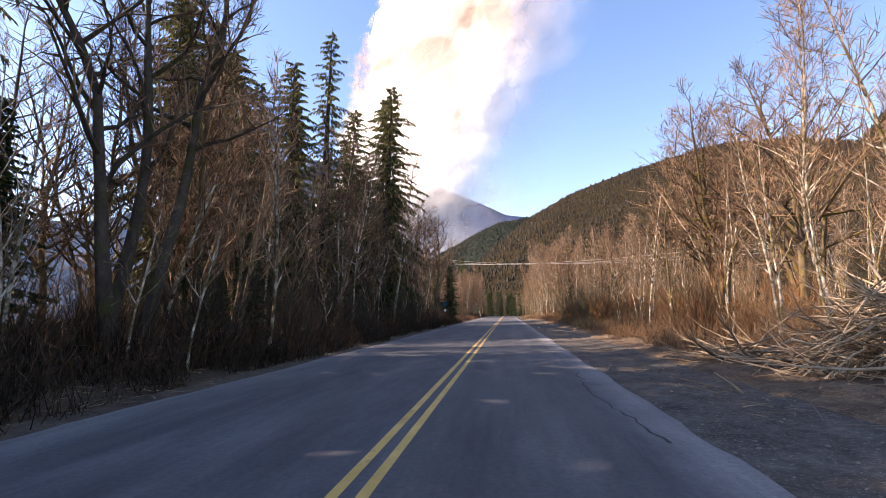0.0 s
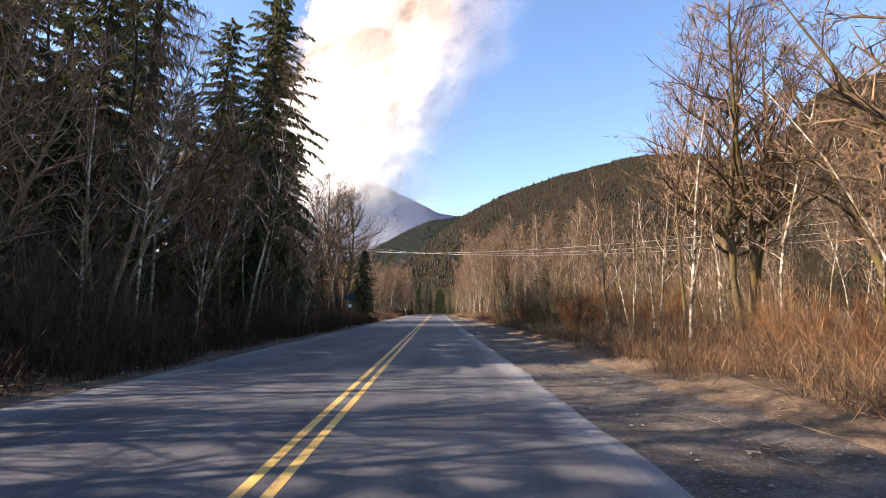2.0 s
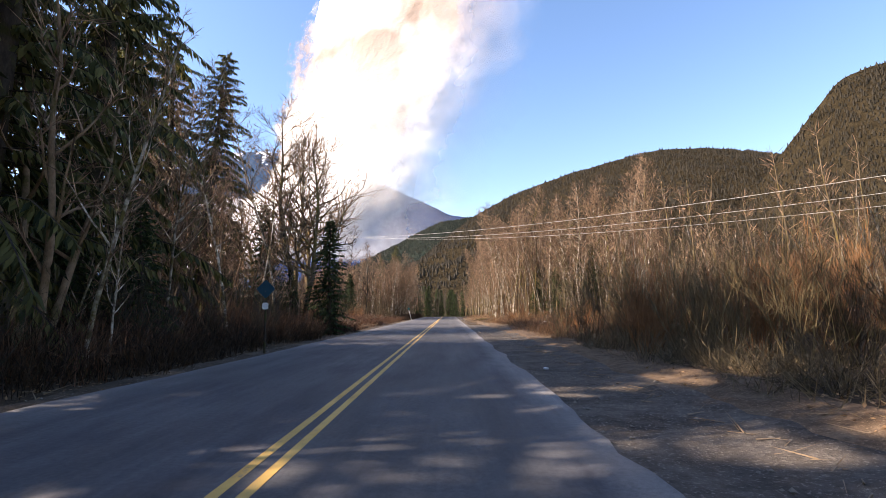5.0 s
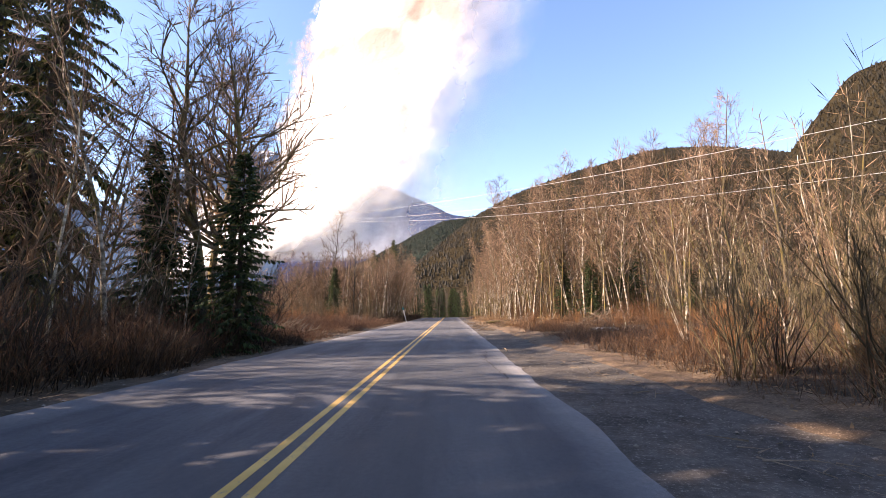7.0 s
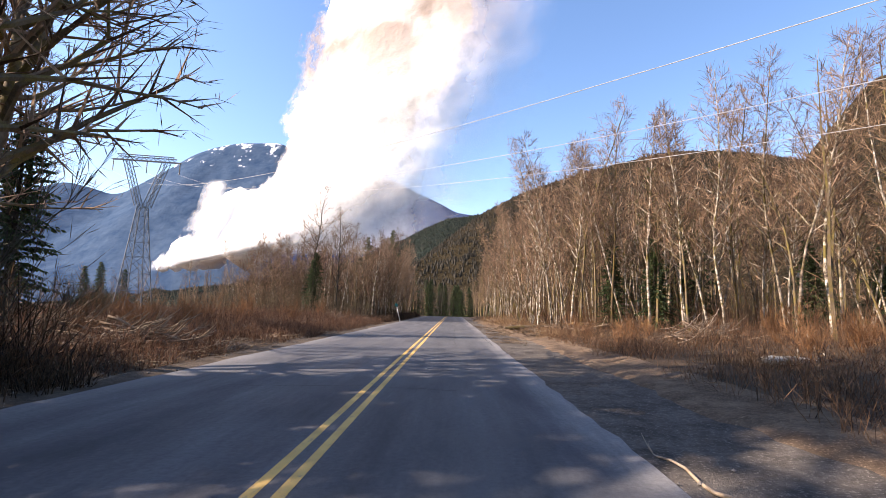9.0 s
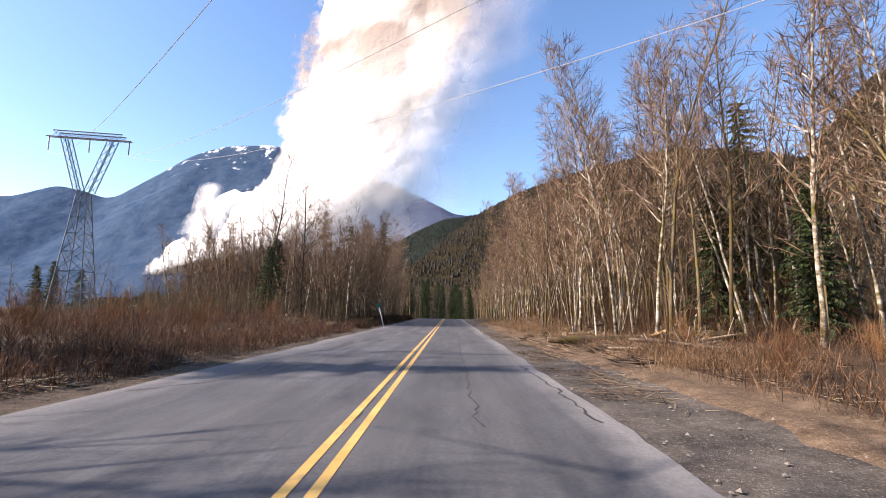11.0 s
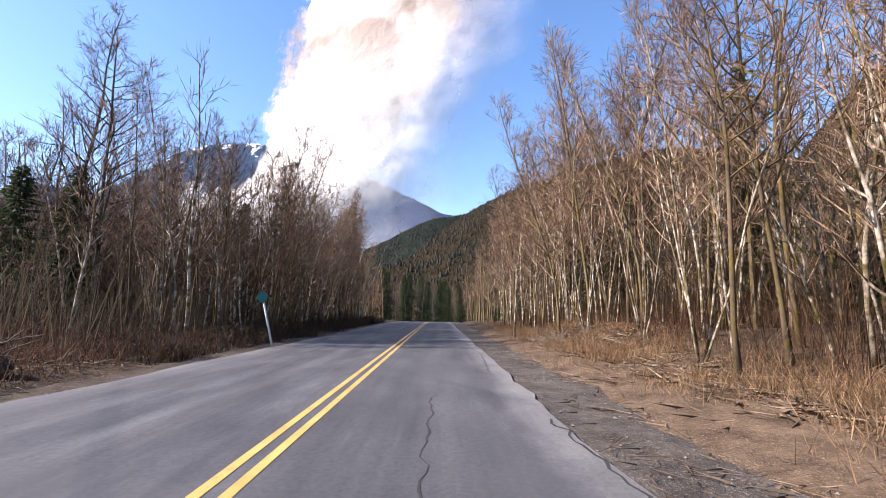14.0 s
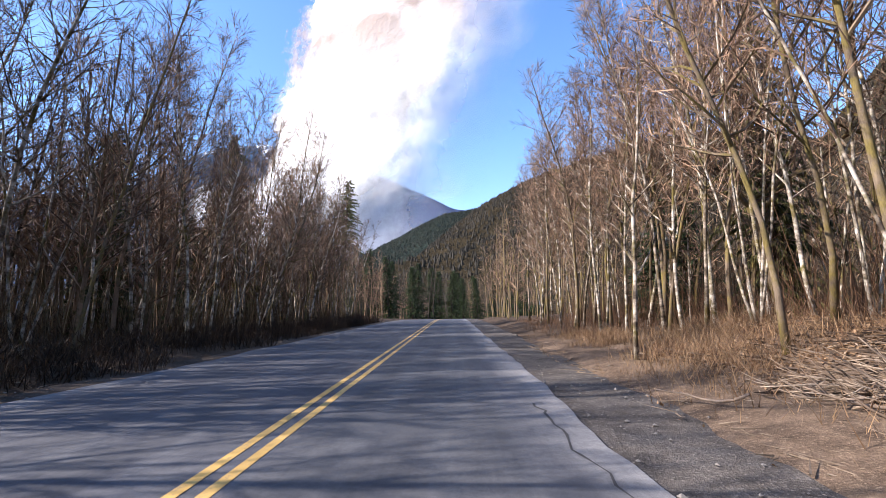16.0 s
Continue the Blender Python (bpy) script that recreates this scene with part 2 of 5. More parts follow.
# bluish haze of distance is mixed into these two mountain colours
M_FARMTN = forest_mat("haze-tinted far mountain", (0.028, 0.055, 0.105), (0.070, 0.105, 0.160), 0.012, 900, 1260, 0.25)
M_PEAK = forest_mat("haze-tinted peak", (0.018, 0.036, 0.10), (0.042, 0.072, 0.165), 0.02, 800, 960, 0.4)
M_LOWRIDGE = forest_mat("dark valley forest", (0.012, 0.018, 0.018), (0.035, 0.045, 0.035), 0.04)
M_HILL = forest_mat("wooded hill", (0.020, 0.016, 0.010), (0.048, 0.038, 0.023), 0.06)
M_HILLTREE = leaf_mat("hill trees", (0.018, 0.016, 0.010), (0.042, 0.034, 0.021))


# ---- mesh helpers ----
def mesh(name, verts, faces, mats, idx=None, smooth=False):
    me = bpy.data.meshes.new(name)
    me.from_pydata([tuple(v) for v in verts], [], faces)
    for m in mats:
        me.materials.append(m)
    if idx is not None:
        me.polygons.foreach_set("material_index", np.asarray(idx, dtype=np.int32))
    if smooth:
        me.polygons.foreach_set("use_smooth", [True] * len(me.polygons))
    me.update()
    return me


def tri_mesh(name, verts, tris, mats, idx=None, smooth=False):
    """A mesh of triangles from arrays, fast."""
    verts, tris = np.asarray(verts, dtype=np.float32), np.asarray(tris, dtype=np.int32)
    me = bpy.data.meshes.new(name)
    me.vertices.add(len(verts))
    me.vertices.foreach_set("co", verts.ravel())
    me.loops.add(tris.size)
    me.loops.foreach_set("vertex_index", tris.ravel())
    me.polygons.add(len(tris))
    me.polygons.foreach_set("loop_start", np.arange(0, tris.size, 3, dtype=np.int32))
    me.polygons.foreach_set("loop_total", np.full(len(tris), 3, dtype=np.int32))
    for m in mats:
        me.materials.append(m)
    if idx is not None:
        me.polygons.foreach_set("material_index", np.asarray(idx, dtype=np.int32))
    me.polygons.foreach_set("use_smooth", np.full(len(tris), smooth))
    me.update(calc_edges=True)
    me.validate()
    return me


def part(name, me, parent, label=""):
    ob = new(name, me)
    ob.parent = parent
    return tagged(ob, label)


def unit(v):
    return v / np.maximum(np.linalg.norm(v, axis=-1, keepdims=True), 1e-9)


def frames_of(d):
    d = unit(d)
    ref = np.where(np.abs(d[:, 2:3]) > 0.9, np.array([[1.0, 0, 0]]), np.array([[0, 0, 1.0]]))
    u = unit(np.cross(d, ref))
    return u, np.cross(d, u)


def spikes(base, tip, rad):
    """Tapered three-sided twigs from base to tip (arrays)."""
    base, tip = np.asarray(base, float), np.asarray(tip, float)
    rad = np.broadcast_to(np.asarray(rad, float), (len(base),))[:, None]
    u, v = frames_of(tip - base)
    ring = [base + rad * (math.cos(a) * u + math.sin(a) * v) for a in (0, 2.094, 4.189)]
    vs = np.stack(ring + [tip], 1).reshape(-1, 3)
    o = (np.arange(len(base)) * 4)[:, None, None]
    f = np.array([[0, 1, 3], [1, 2, 3], [2, 0, 3]])[None] + o
    return vs, f.reshape(-1, 3)


def blades(base, tip, width, side):
    """Flat pointed leaves or sprays (four corners) from base to tip, width across, side: a direction in their plane."""
    side = unit(side) * np.broadcast_to(np.asarray(width, float), (len(base),))[:, None] * 0.5
    mid = base * 0.55 + tip * 0.45
    vs = np.stack([base, mid + side, tip, mid - side], 1).reshape(-1, 3)
    o = (np.arange(len(base)) * 4)[:, None, None]
    f = np.array([[0, 1, 2], [0, 2, 3]])[None] + o
    return vs, f.reshape(-1, 3)


def tube(pts, radii, sides):
    pts, radii = np.asarray(pts, float), np.asarray(radii, float)
    d = np.gradient(pts, axis=0)
    u, v = frames_of(d)
    a = np.linspace(0, 2 * math.pi, sides, endpoint=False)
    vs = pts[:, None] + radii[:, None, None] * (np.cos(a)[None, :, None] * u[:, None] + np.sin(a)[None, :, None] * v[:, None])
    n = len(pts)
    i, j = np.meshgrid(np.arange(n - 1), np.arange(sides), indexing="ij")
    k = (j + 1) % sides
    q = [i * sides + j, i * sides + k, (i + 1) * sides + k, (i + 1) * sides + j]
    f = np.concatenate([np.stack([q[0], q[1], q[2]], -1).reshape(-1, 3), np.stack([q[0], q[2], q[3]], -1).reshape(-1, 3)])
    cap = np.array([[(n - 1) * sides, (n - 1) * sides + s, (n - 1) * sides + s + 1] for s in range(1, sides - 1)] + [[0, s + 1, s] for s in range(1, sides - 1)])
    return vs.reshape(-1, 3), np.concatenate([f, cap])


class Soup:
    """Collects pieces of triangles into one mesh."""

    def __init__(self):
        self.v, self.f, self.m, self.n = [], [], [], 0

    def add(self, vf, mi=0):
        v, f = vf
        self.v.append(v), self.f.append(f + self.n), self.m.append(np.full(len(f), mi))
        self.n += len(v)

    def mesh(self, name, mats, smooth=False):
        return tri_mesh(name, np.concatenate(self.v), np.concatenate(self.f), mats, np.concatenate(self.m), smooth)


# ---- trees ----
def along(pts, t):
    """A place and direction along a polyline, t from 0 to 1."""
    pts = np.asarray(pts)
    s = t * (len(pts) - 1)
    i = min(int(s), len(pts) - 2)
    return pts[i] + (pts[i + 1] - pts[i]) * (s - i), unit((pts[i + 1] - pts[i])[None])[0]


def bent(rng, p, d, length, n, up, wild):
    """A crooked limb: up pulls it upwards (or down), wild makes it crooked."""
    pts, d = [np.array(p, float)], np.array(d, float)
    for _ in range(n):
        d = d + np.array([0, 0, up / n]) + rng.normal(0, wild, 3)
        d /= np.linalg.norm(d)
        pts.append(pts[-1] + d * length / n)
    return np.array(pts)


def bare_tree(name, seed, h, r0, limbs, subs, twigs, start, reach, angle, up, wild, lean, stems, mats, twig_len=0.6, twig_r=0.007, top=0.25):
    """A leafless tree: trunk and crown meshes. angle: of the limbs from the upright; reach: limb length by tree height."""
    rng = np.random.default_rng(seed)
    twigs, twig_r = max(4, int(twigs * 0.62)), twig_r * 1.3
    trunk, crown = Soup(), Soup()
    tw_a, tw_b, sb_a, sb_b, sb_r = [], [], [], [], []
    for s in range(stems):
        az0 = s * 6.283 / max(stems, 1) + rng.uniform(0, 1)
        spread = 0.0 if stems == 1 else rng.uniform(0.1, 0.3)
        hh = h * (1 if s == 0 else rng.uniform(0.7, 1.0))
        d0 = np.array([math.cos(az0) * spread + lean[0], math.sin(az0) * spread + lean[1], 1.0])
        foot = np.array([math.cos(az0), math.sin(az0), 0]) * (0.0 if stems == 1 else r0 * 1.3) - np.array([0, 0, 0.15])
        line = bent(rng, foot, d0 / np.linalg.norm(d0), hh, 10, 0.15, wild * 0.45)
        rs = r0 * (1 if stems == 1 else 0.75)
        rad = rs * (1 - np.linspace(0, 1, 11)) ** 0.8 + 0.012
        rad *= rng.uniform(0.88, 1.12, 11)
        rad[0] *= 1.35
        trunk.add(tube(line, rad, 8))
        nl = max(3, limbs // stems)
        for k in range(nl):
            t = start + (0.97 - start) * (k + rng.uniform(0, 1)) / nl
            p, d = along(line, t)
            az = k * 2.4 + rng.uniform(-0.6, 0.6)
            an = radians(angle) * rng.uniform(0.75, 1.2)
            dl = np.array([math.cos(az) * math.sin(an), math.sin(az) * math.sin(an), math.cos(an)])
            length = h * reach * ((1 - t) / (1 - start)) ** 0.7 * rng.uniform(0.6, 1.15) + top
            limb = bent(rng, p, dl, length, 5, up, wild)
            rl = min(np.interp(t * 10, np.arange(11), rad) * 0.65, 0.022 * length + 0.014)
            crown.add(tube(limb, rl * (1 - np.linspace(0, 1, 6) * 0.8), 5 if rl > 0.04 else 3), 0 if rl > 0.02 else 1)
            for q in range(subs):
                tt = 0.2 + 0.8 * (q + rng.uniform(0, 1)) / subs
                p2, d2 = along(limb, min(tt, 0.99))
                dd = unit((d2 + rng.normal(0, 0.65, 3) + np.array([0, 0, 0.25]))[None])[0]
                ln = length * rng.uniform(0.25, 0.5) * (1.15 - 0.5 * tt) + 0.25
                end = p2 + dd * ln + np.array([0, 0, up * 0.15 * ln])
                sb_a.append(p2), sb_b.append(end), sb_r.append(max(rl * 0.5, twig_r * 1.5))
                f = rng.uniform(0.1, 1.0, (twigs, 1))
                q3 = p2 + (end - p2) * f
                tw_a.append(q3)
                tw_b.append(q3 + unit(dd + rng.normal(0, 0.55, (twigs, 3)) + np.array([0, 0, 0.2])) * twig_len * rng.uniform(0.4, 1.3, (twigs, 1)))
    if tw_a:
        crown.add(spikes(sb_a, sb_b, np.array(sb_r)), 1)
        tw_a, tw_b = np.concatenate(tw_a), np.concatenate(tw_b)
        crown.add(blades(tw_a, tw_b, twig_r * 2.2, np.cross(tw_b - tw_a, rng.normal(0, 1, tw_a.shape))), 1)
    root = new(name)
    part("trunk", trunk.mesh("trunk", [mats[0]], True), root)
    part("crown", crown.mesh("crown", [mats[0], mats[1]]), root)
    return root


def conifer(name, seed, h, radius, branches, sprays, droop, mat_leaf, from_t=0.06, bare=0.1, taper=0.75, hang=0.0):
    """An evergreen with a tapered trunk and drooping, ragged boughs of flat sprays."""
    rng = np.random.default_rng(seed)
    trunk, crown = Soup(), Soup()
    line = bent(rng, (0, 0, -0.15), (rng.normal(0, 0.02), rng.normal(0, 0.02), 1), h, 10, 0.1, 0.012)
    trunk.add(tube(line, (0.018 * h) * (1 - np.linspace(0, 1, 11)) ** 0.9 + 0.01, 8))
    A, B, W, S = [], [], [], []
    for k in range(branches):
        t = from_t + (0.985 - from_t) * ((k + rng.uniform(0, 1)) / branches) ** 0.9
        p, _ = along(line, t)
        az = k * 2.4 + rng.uniform(-0.5, 0.5)
        ragged = rng.uniform(0.4, 1.25) if rng.uniform() > bare else rng.uniform(0.2, 0.5)
        lump = 1 + 0.45 * hang * noise.noise((math.cos(az) * 1.4, math.sin(az) * 1.4, t * 11 + seed))
        length = radius * (1 - t) ** taper * ragged * lump + 0.18
        dl = np.array([math.cos(az), math.sin(az), 0.35 - 0.2 * (1 - t)])
        bough = bent(rng, p, dl / np.linalg.norm(dl), length, 4, -droop * (0.6 + 0.6 * (1 - t)), 0.06)
        crown.add(tube(bough, (0.010 + 0.006 * length) * np.array([1, 0.8, 0.6, 0.4, 0.2]), 3), 1)
        n = max(5, int(sprays * (0.45 + 0.55 * length / radius)))
        side0 = np.array([-math.sin(az), math.cos(az), 0])
        for q in range(n):
            tt = 0.12 + 0.88 * (q + rng.uniform(0, 1)) / n
            pp, dd = along(bough, min(tt, 0.995))
            sgn = 1 if q % 2 else -1
            out = unit((dd * 0.7 + side0 * sgn * rng.uniform(0.3, 1.0) + np.array([0, 0, -rng.uniform(0.1 + 0.5 * hang, 1.3 + hang)]))[None])[0]
            ln = (0.20 + 0.10 * hang + 0.065 * length) * rng.uniform(0.6, 1.25) * (1.2 - 0.5 * tt)
            A.append(pp), B.append(pp + out * ln), W.append(ln * rng.uniform(0.32, 0.6) * (1 - 0.45 * hang)), S.append(np.cross(out, rng.normal(0, 1, 3)))
    crown.add(blades(np.array(A), np.array(B), np.array(W), np.array(S)), 0)
    root = new(name)
    part("trunk", trunk.mesh("trunk", [M_DARK], True), root)
    part("crown", crown.mesh("crown", [mat_leaf, M_DARK]), root)
    return root


def shrub(name, seed, h, stems, twigs, mats, spread=0.5, crook=0.09, split=False):
    """A leafless many-stemmed shrub."""
    rng = np.random.default_rng(seed)
    body, crown, stalks = Soup(), Soup(), []
    a, b = [], []
    for s in range(stems):
        az, sp = rng.uniform(0, 6.283), abs(rng.normal(0, spread))
        d = np.array([math.cos(az) * sp, math.sin(az) * sp, 1.0])
        foot = np.array([math.cos(az), math.sin(az), 0]) * rng.uniform(0.0, 0.12 * h) - np.array([0, 0, 0.1])
        line = bent(rng, foot, d / np.linalg.norm(d), h * rng.uniform(0.45, 1.0), 6, 0.35, crook)
        stalk = Soup()
        for soup in (body, stalk):
            soup.add(tube(line, (0.0036 * h + 0.003) * (1 - np.linspace(0, 0.9, 7)), 4))
        stalks.append(stalk)
        for _ in range(8):
            p, dd = along(line, rng.uniform(0.2, 0.95))
            e = bent(rng, p, unit((dd + rng.normal(0, 0.45, 3))[None])[0], h * rng.uniform(0.12, 0.3), 2, 0.4, 0.1)
            crown.add(tube(e, 0.007 * np.array([1, 0.7, 0.3]), 3))
            for _ in range(twigs):
                p3, d3 = along(e, rng.uniform(0, 0.99))
                a.append(p3), b.append(p3 + unit((d3 + rng.normal(0, 0.45, 3) + np.array([0, 0, 0.3]))[None])[0] * rng.uniform(0.2, 0.6))
    a, b = np.array(a), np.array(b)
    crown.add(blades(a, b, 0.014, np.cross(b - a, rng.normal(0, 1, a.shape))))
    root = new(name)
    if split:
        for stalk in stalks:
            part("stem", stalk.mesh("stem", [mats[0]], True), root)
    else:
        part("wood", body.mesh("wood", [mats[0]], True), root)
    part("crown", crown.mesh("crown", [mats[1]]), root)
    return root


PROTOS = []


def planted(proto, x, y, scale=1.0, turn=0.0, tilt=(0, 0), z=None, label="", group="", spin=0.0):
    m = pose(x, y, ground_z(x, y) if z is None else z, tilt[0], tilt[1], turn) @ pose(0, 0, 0, 0, 0, spin) @ Matrix.Diagonal((scale, scale, scale, 1))
    ob = copy_thing(proto, m)
    if proto not in PROTOS:
        PROTOS.append(proto)
    if label:
        ob["label"] = label
    if group:
        ob["group"] = group
    return ob


# ---- ground, road, shoulders ----
def sstep(a, b, x):
    t = min(max((x - a) / (b - a), 0.0), 1.0)
    return t * t * (3 - 2 * t)


def dip(y):
    """The road drops away beyond a low crest."""
    return -0.00035 * (min(max(y, 150), 190) - 150) ** 2 - 0.028 * max(0.0, min(y, 330) - 190)


def bend(y):
    """Beyond the crest the road turns off behind the trees."""
    return 0.0025 * (min(max(y, 165), 240) - 165) ** 2 + 0.375 * max(0.0, y - 240)


def ground_z(x, y):
    z = -0.11 + dip(y)
    x -= bend(y)
    z += 0.25 * sstep(5.2, 6.8, x) + 0.35 * sstep(8, 18, x)
    # a low bank of earth and leaves below the last alders
    z += 0.6 * sstep(7.0, 9.6, x) * sstep(108, 114, y) * (1 - sstep(123, 130, y))
    z += 0.22 * sstep(5.0, 6.4, -x) + 0.25 * sstep(9, 16, -x)
    if abs(x) > 4.8:
        z += 0.10 * min(1.0, (abs(x) - 4.8) / 2) * noise.noise((x * 0.45, y * 0.45, 0.3))
        z += 0.22 * min(1.0, (abs(x) - 4.8) / 6) * noise.noise((x * 0.12, y * 0.12, 4.0))
    return z


def grid_mesh(name, xs, ys, zf, m, smooth=True):
    nx, ny = len(xs), len(ys)
    v = [(x, y, zf(x, y)) for y in ys for x in xs]
    f = [(j * nx + i, j * nx + i + 1, (j + 1) * nx + i + 1, (j + 1) * nx + i) for j in range(ny - 1) for i in range(nx - 1)]
    return mesh(name, v, f, [m], smooth=smooth)


gx = [-4600, -2500, -1200, -600, -300, -160, -100, -70, -52, -42, -35] + [round(-30 + 0.6 * k, 2) for k in range(101)] + [35, 42, 52, 70, 100, 160, 300, 600, 1200, 2500, 4600]
gy = [-900, -400, -200, -100, -60, -40] + [-25 + 1.0 * k for k in range(196)] + [175 + 5 * k for k in range(36)] + [360, 380, 420, 460, 500, 700, 1000, 1500, 2300, 3300, 4700]
ground = tagged(new("ground", grid_mesh("ground", gx, gy, ground_z, M_GROUND)), "brown leaf-littered ground along the country road", "ground", kind="structure")


def edge_l(y):
    return bend(y) - 4.6 + 0.16 * noise.noise((y * 0.35, 1.7, 0)) + 0.08 * noise.noise((y * 1.6, 7.0, 0))


def edge_r(y):
    return bend(y) + 3.42 + 0.14 * noise.noise((y * 0.4, 5.2, 0)) + 0.09 * noise.noise((y * 1.9, 3.0, 0))


def strip(name, ys, left, right, top, m, cols=8, skirt=0.0):
    """A long strip of ground between two wandering edges, with a thickness."""
    v, f = [], []
    for y in ys:
        a, b = left(y), right(y)
        row = [(a + (b - a) * i / cols, y, top(a + (b - a) * i / cols, y)) for i in range(cols + 1)]
        if skirt:
            row = [(a - 0.06, y, dip(y) - skirt)] + row + [(b + 0.06, y, dip(y) - skirt)]
        v += row
    n = len(v) // len(ys)
    for j in range(len(ys) - 1):
        for i in range(n - 1):
            f.append((j * n + i, j * n + i + 1, (j + 1) * n + i + 1, (j + 1) * n + i))
    return mesh(name, v, f, [m], smooth=False)


road_ys = [-120, -60, -30] + [-15 + 0.5 * k for k in range(380)] + [176 + 4 * k for k in range(61)]
road = tagged(new("road", strip("road", road_ys, edge_l, edge_r, lambda x, y: dip(y), M_ROAD, 10, 0.16)),
              "worn grey two-lane asphalt road with crumbling edges", "road", kind="structure")
for name, lf, rt in (("shoulder_right", lambda y: edge_r(y) - 0.02, lambda y: bend(y) + 5.75 - 0.35 * sstep(56, 66, y) - 0.55 * sstep(82, 88, y) + 0.4 * noise.noise((y * 0.22, 9.0, 0)) + 0.2 * noise.noise((y * 0.9, 2.0, 0))),
                     ("shoulder_left", lambda y: bend(y) - 5.25 + 0.25 * noise.noise((y * 0.3, 4.0, 0)) + 0.12 * noise.noise((y * 1.2, 8.0, 0)), lambda y: edge_l(y) + 0.02)):
    # the left strip takes the gravel with shade in its tone
    o = new(name, strip(name, road_ys, lf, rt, lambda x, y: dip(y) - 0.035 + 0.022 * noise.noise((x * 1.4, y * 1.4, 2.2)) + 0.09 * sstep(4.6, 5.9, abs(x - bend(y))), M_GRAVEL if name == "shoulder_right" else M_SHADEGRAVEL, 8, 0.16))
    tagged(o, "dusty brown gravel shoulder with ruts beside the asphalt", "road shoulder", kind="structure")

verge_ys = [0.5 * k for k in range(8, 262)]


def verge_l(y):
    return 5.35 - 0.3 * sstep(56, 66, y) - 0.5 * sstep(82, 88, y) + 0.4 * noise.noise((y * 0.3, 19.0, 0)) + 0.15 * noise.noise((y * 1.3, 29.0, 0))


def verge_r(y):
    return 7.0 + 1.6 * sstep(84, 90, y) + 0.7 * noise.noise((y * 0.21, 23.0, 0))


def verge_z(x, y):
    low = max(ground_z(x, y), -0.035 + 0.022 * noise.noise((x * 1.4, y * 1.4, 2.2)) + 0.09 * sstep(4.6, 5.9, x))
    return low - 0.03 + 0.07 * sstep(0.0, 0.5, x - verge_l(y)) * sstep(0.0, 0.4, verge_r(y) - x) + 0.03 * noise.noise((x * 1.8, y * 1.8, 5.0))


o = new("verge", strip("verge", verge_ys, verge_l, verge_r, verge_z, M_VERGE, 12))
tagged(o, "pale earth verge covered with dry leaves", "verge", kind="structure")

for x0 in (-0.11, 0.13):
    ys = [-60 + 1.0 * k for k in range(238)] + [180 + 4 * k for k in range(60)]
    me = strip("line", ys, lambda y, a=x0: bend(y) + a + 0.006 * noise.noise((y * 0.7, a, 0)), lambda y, a=x0: bend(y) + a + 0.105 + 0.006 * noise.noise((y * 0.8, 5 + a, 0)), lambda x, y: dip(y) + 0.005, M_PAINT, 1)
    tagged(new("centre_line", me), "worn solid yellow centre line painted on the road", "road marking", kind="structure")


def crack(pts, width, seed):
    rng = np.random.default_rng(seed)
    v, f, line = [], [], []
    for (xa, ya), (xb, yb) in zip(pts[:-1], pts[1:]):
        n = max(2, int(math.hypot(xb - xa, yb - ya) / 0.22))
        for k in range(n):
            t = k / n
            line.append((xa + (xb - xa) * t + rng.normal(0, 0.035), ya + (yb - ya) * t + rng.normal(0, 0.035)))
    line.append(pts[-1])
    for k, (x, y) in enumerate(line):
        a, b = line[max(k - 1, 0)], line[min(k + 1, len(line) - 1)]
        dx, dy = b[0] - a[0], b[1] - a[1]
        l = math.hypot(dx, dy) or 1
        w = width * rng.uniform(0.35, 1.2) * 0.5
        v += [(x - dy / l * w, y + dx / l * w, 0.004), (x + dy / l * w, y - dx / l * w, 0.004)]
    for k in range(len(line) - 1):
        f.append((2 * k, 2 * k + 1, 2 * k + 3, 2 * k + 2))
    return mesh("crack", v, f, [M_CRACK])


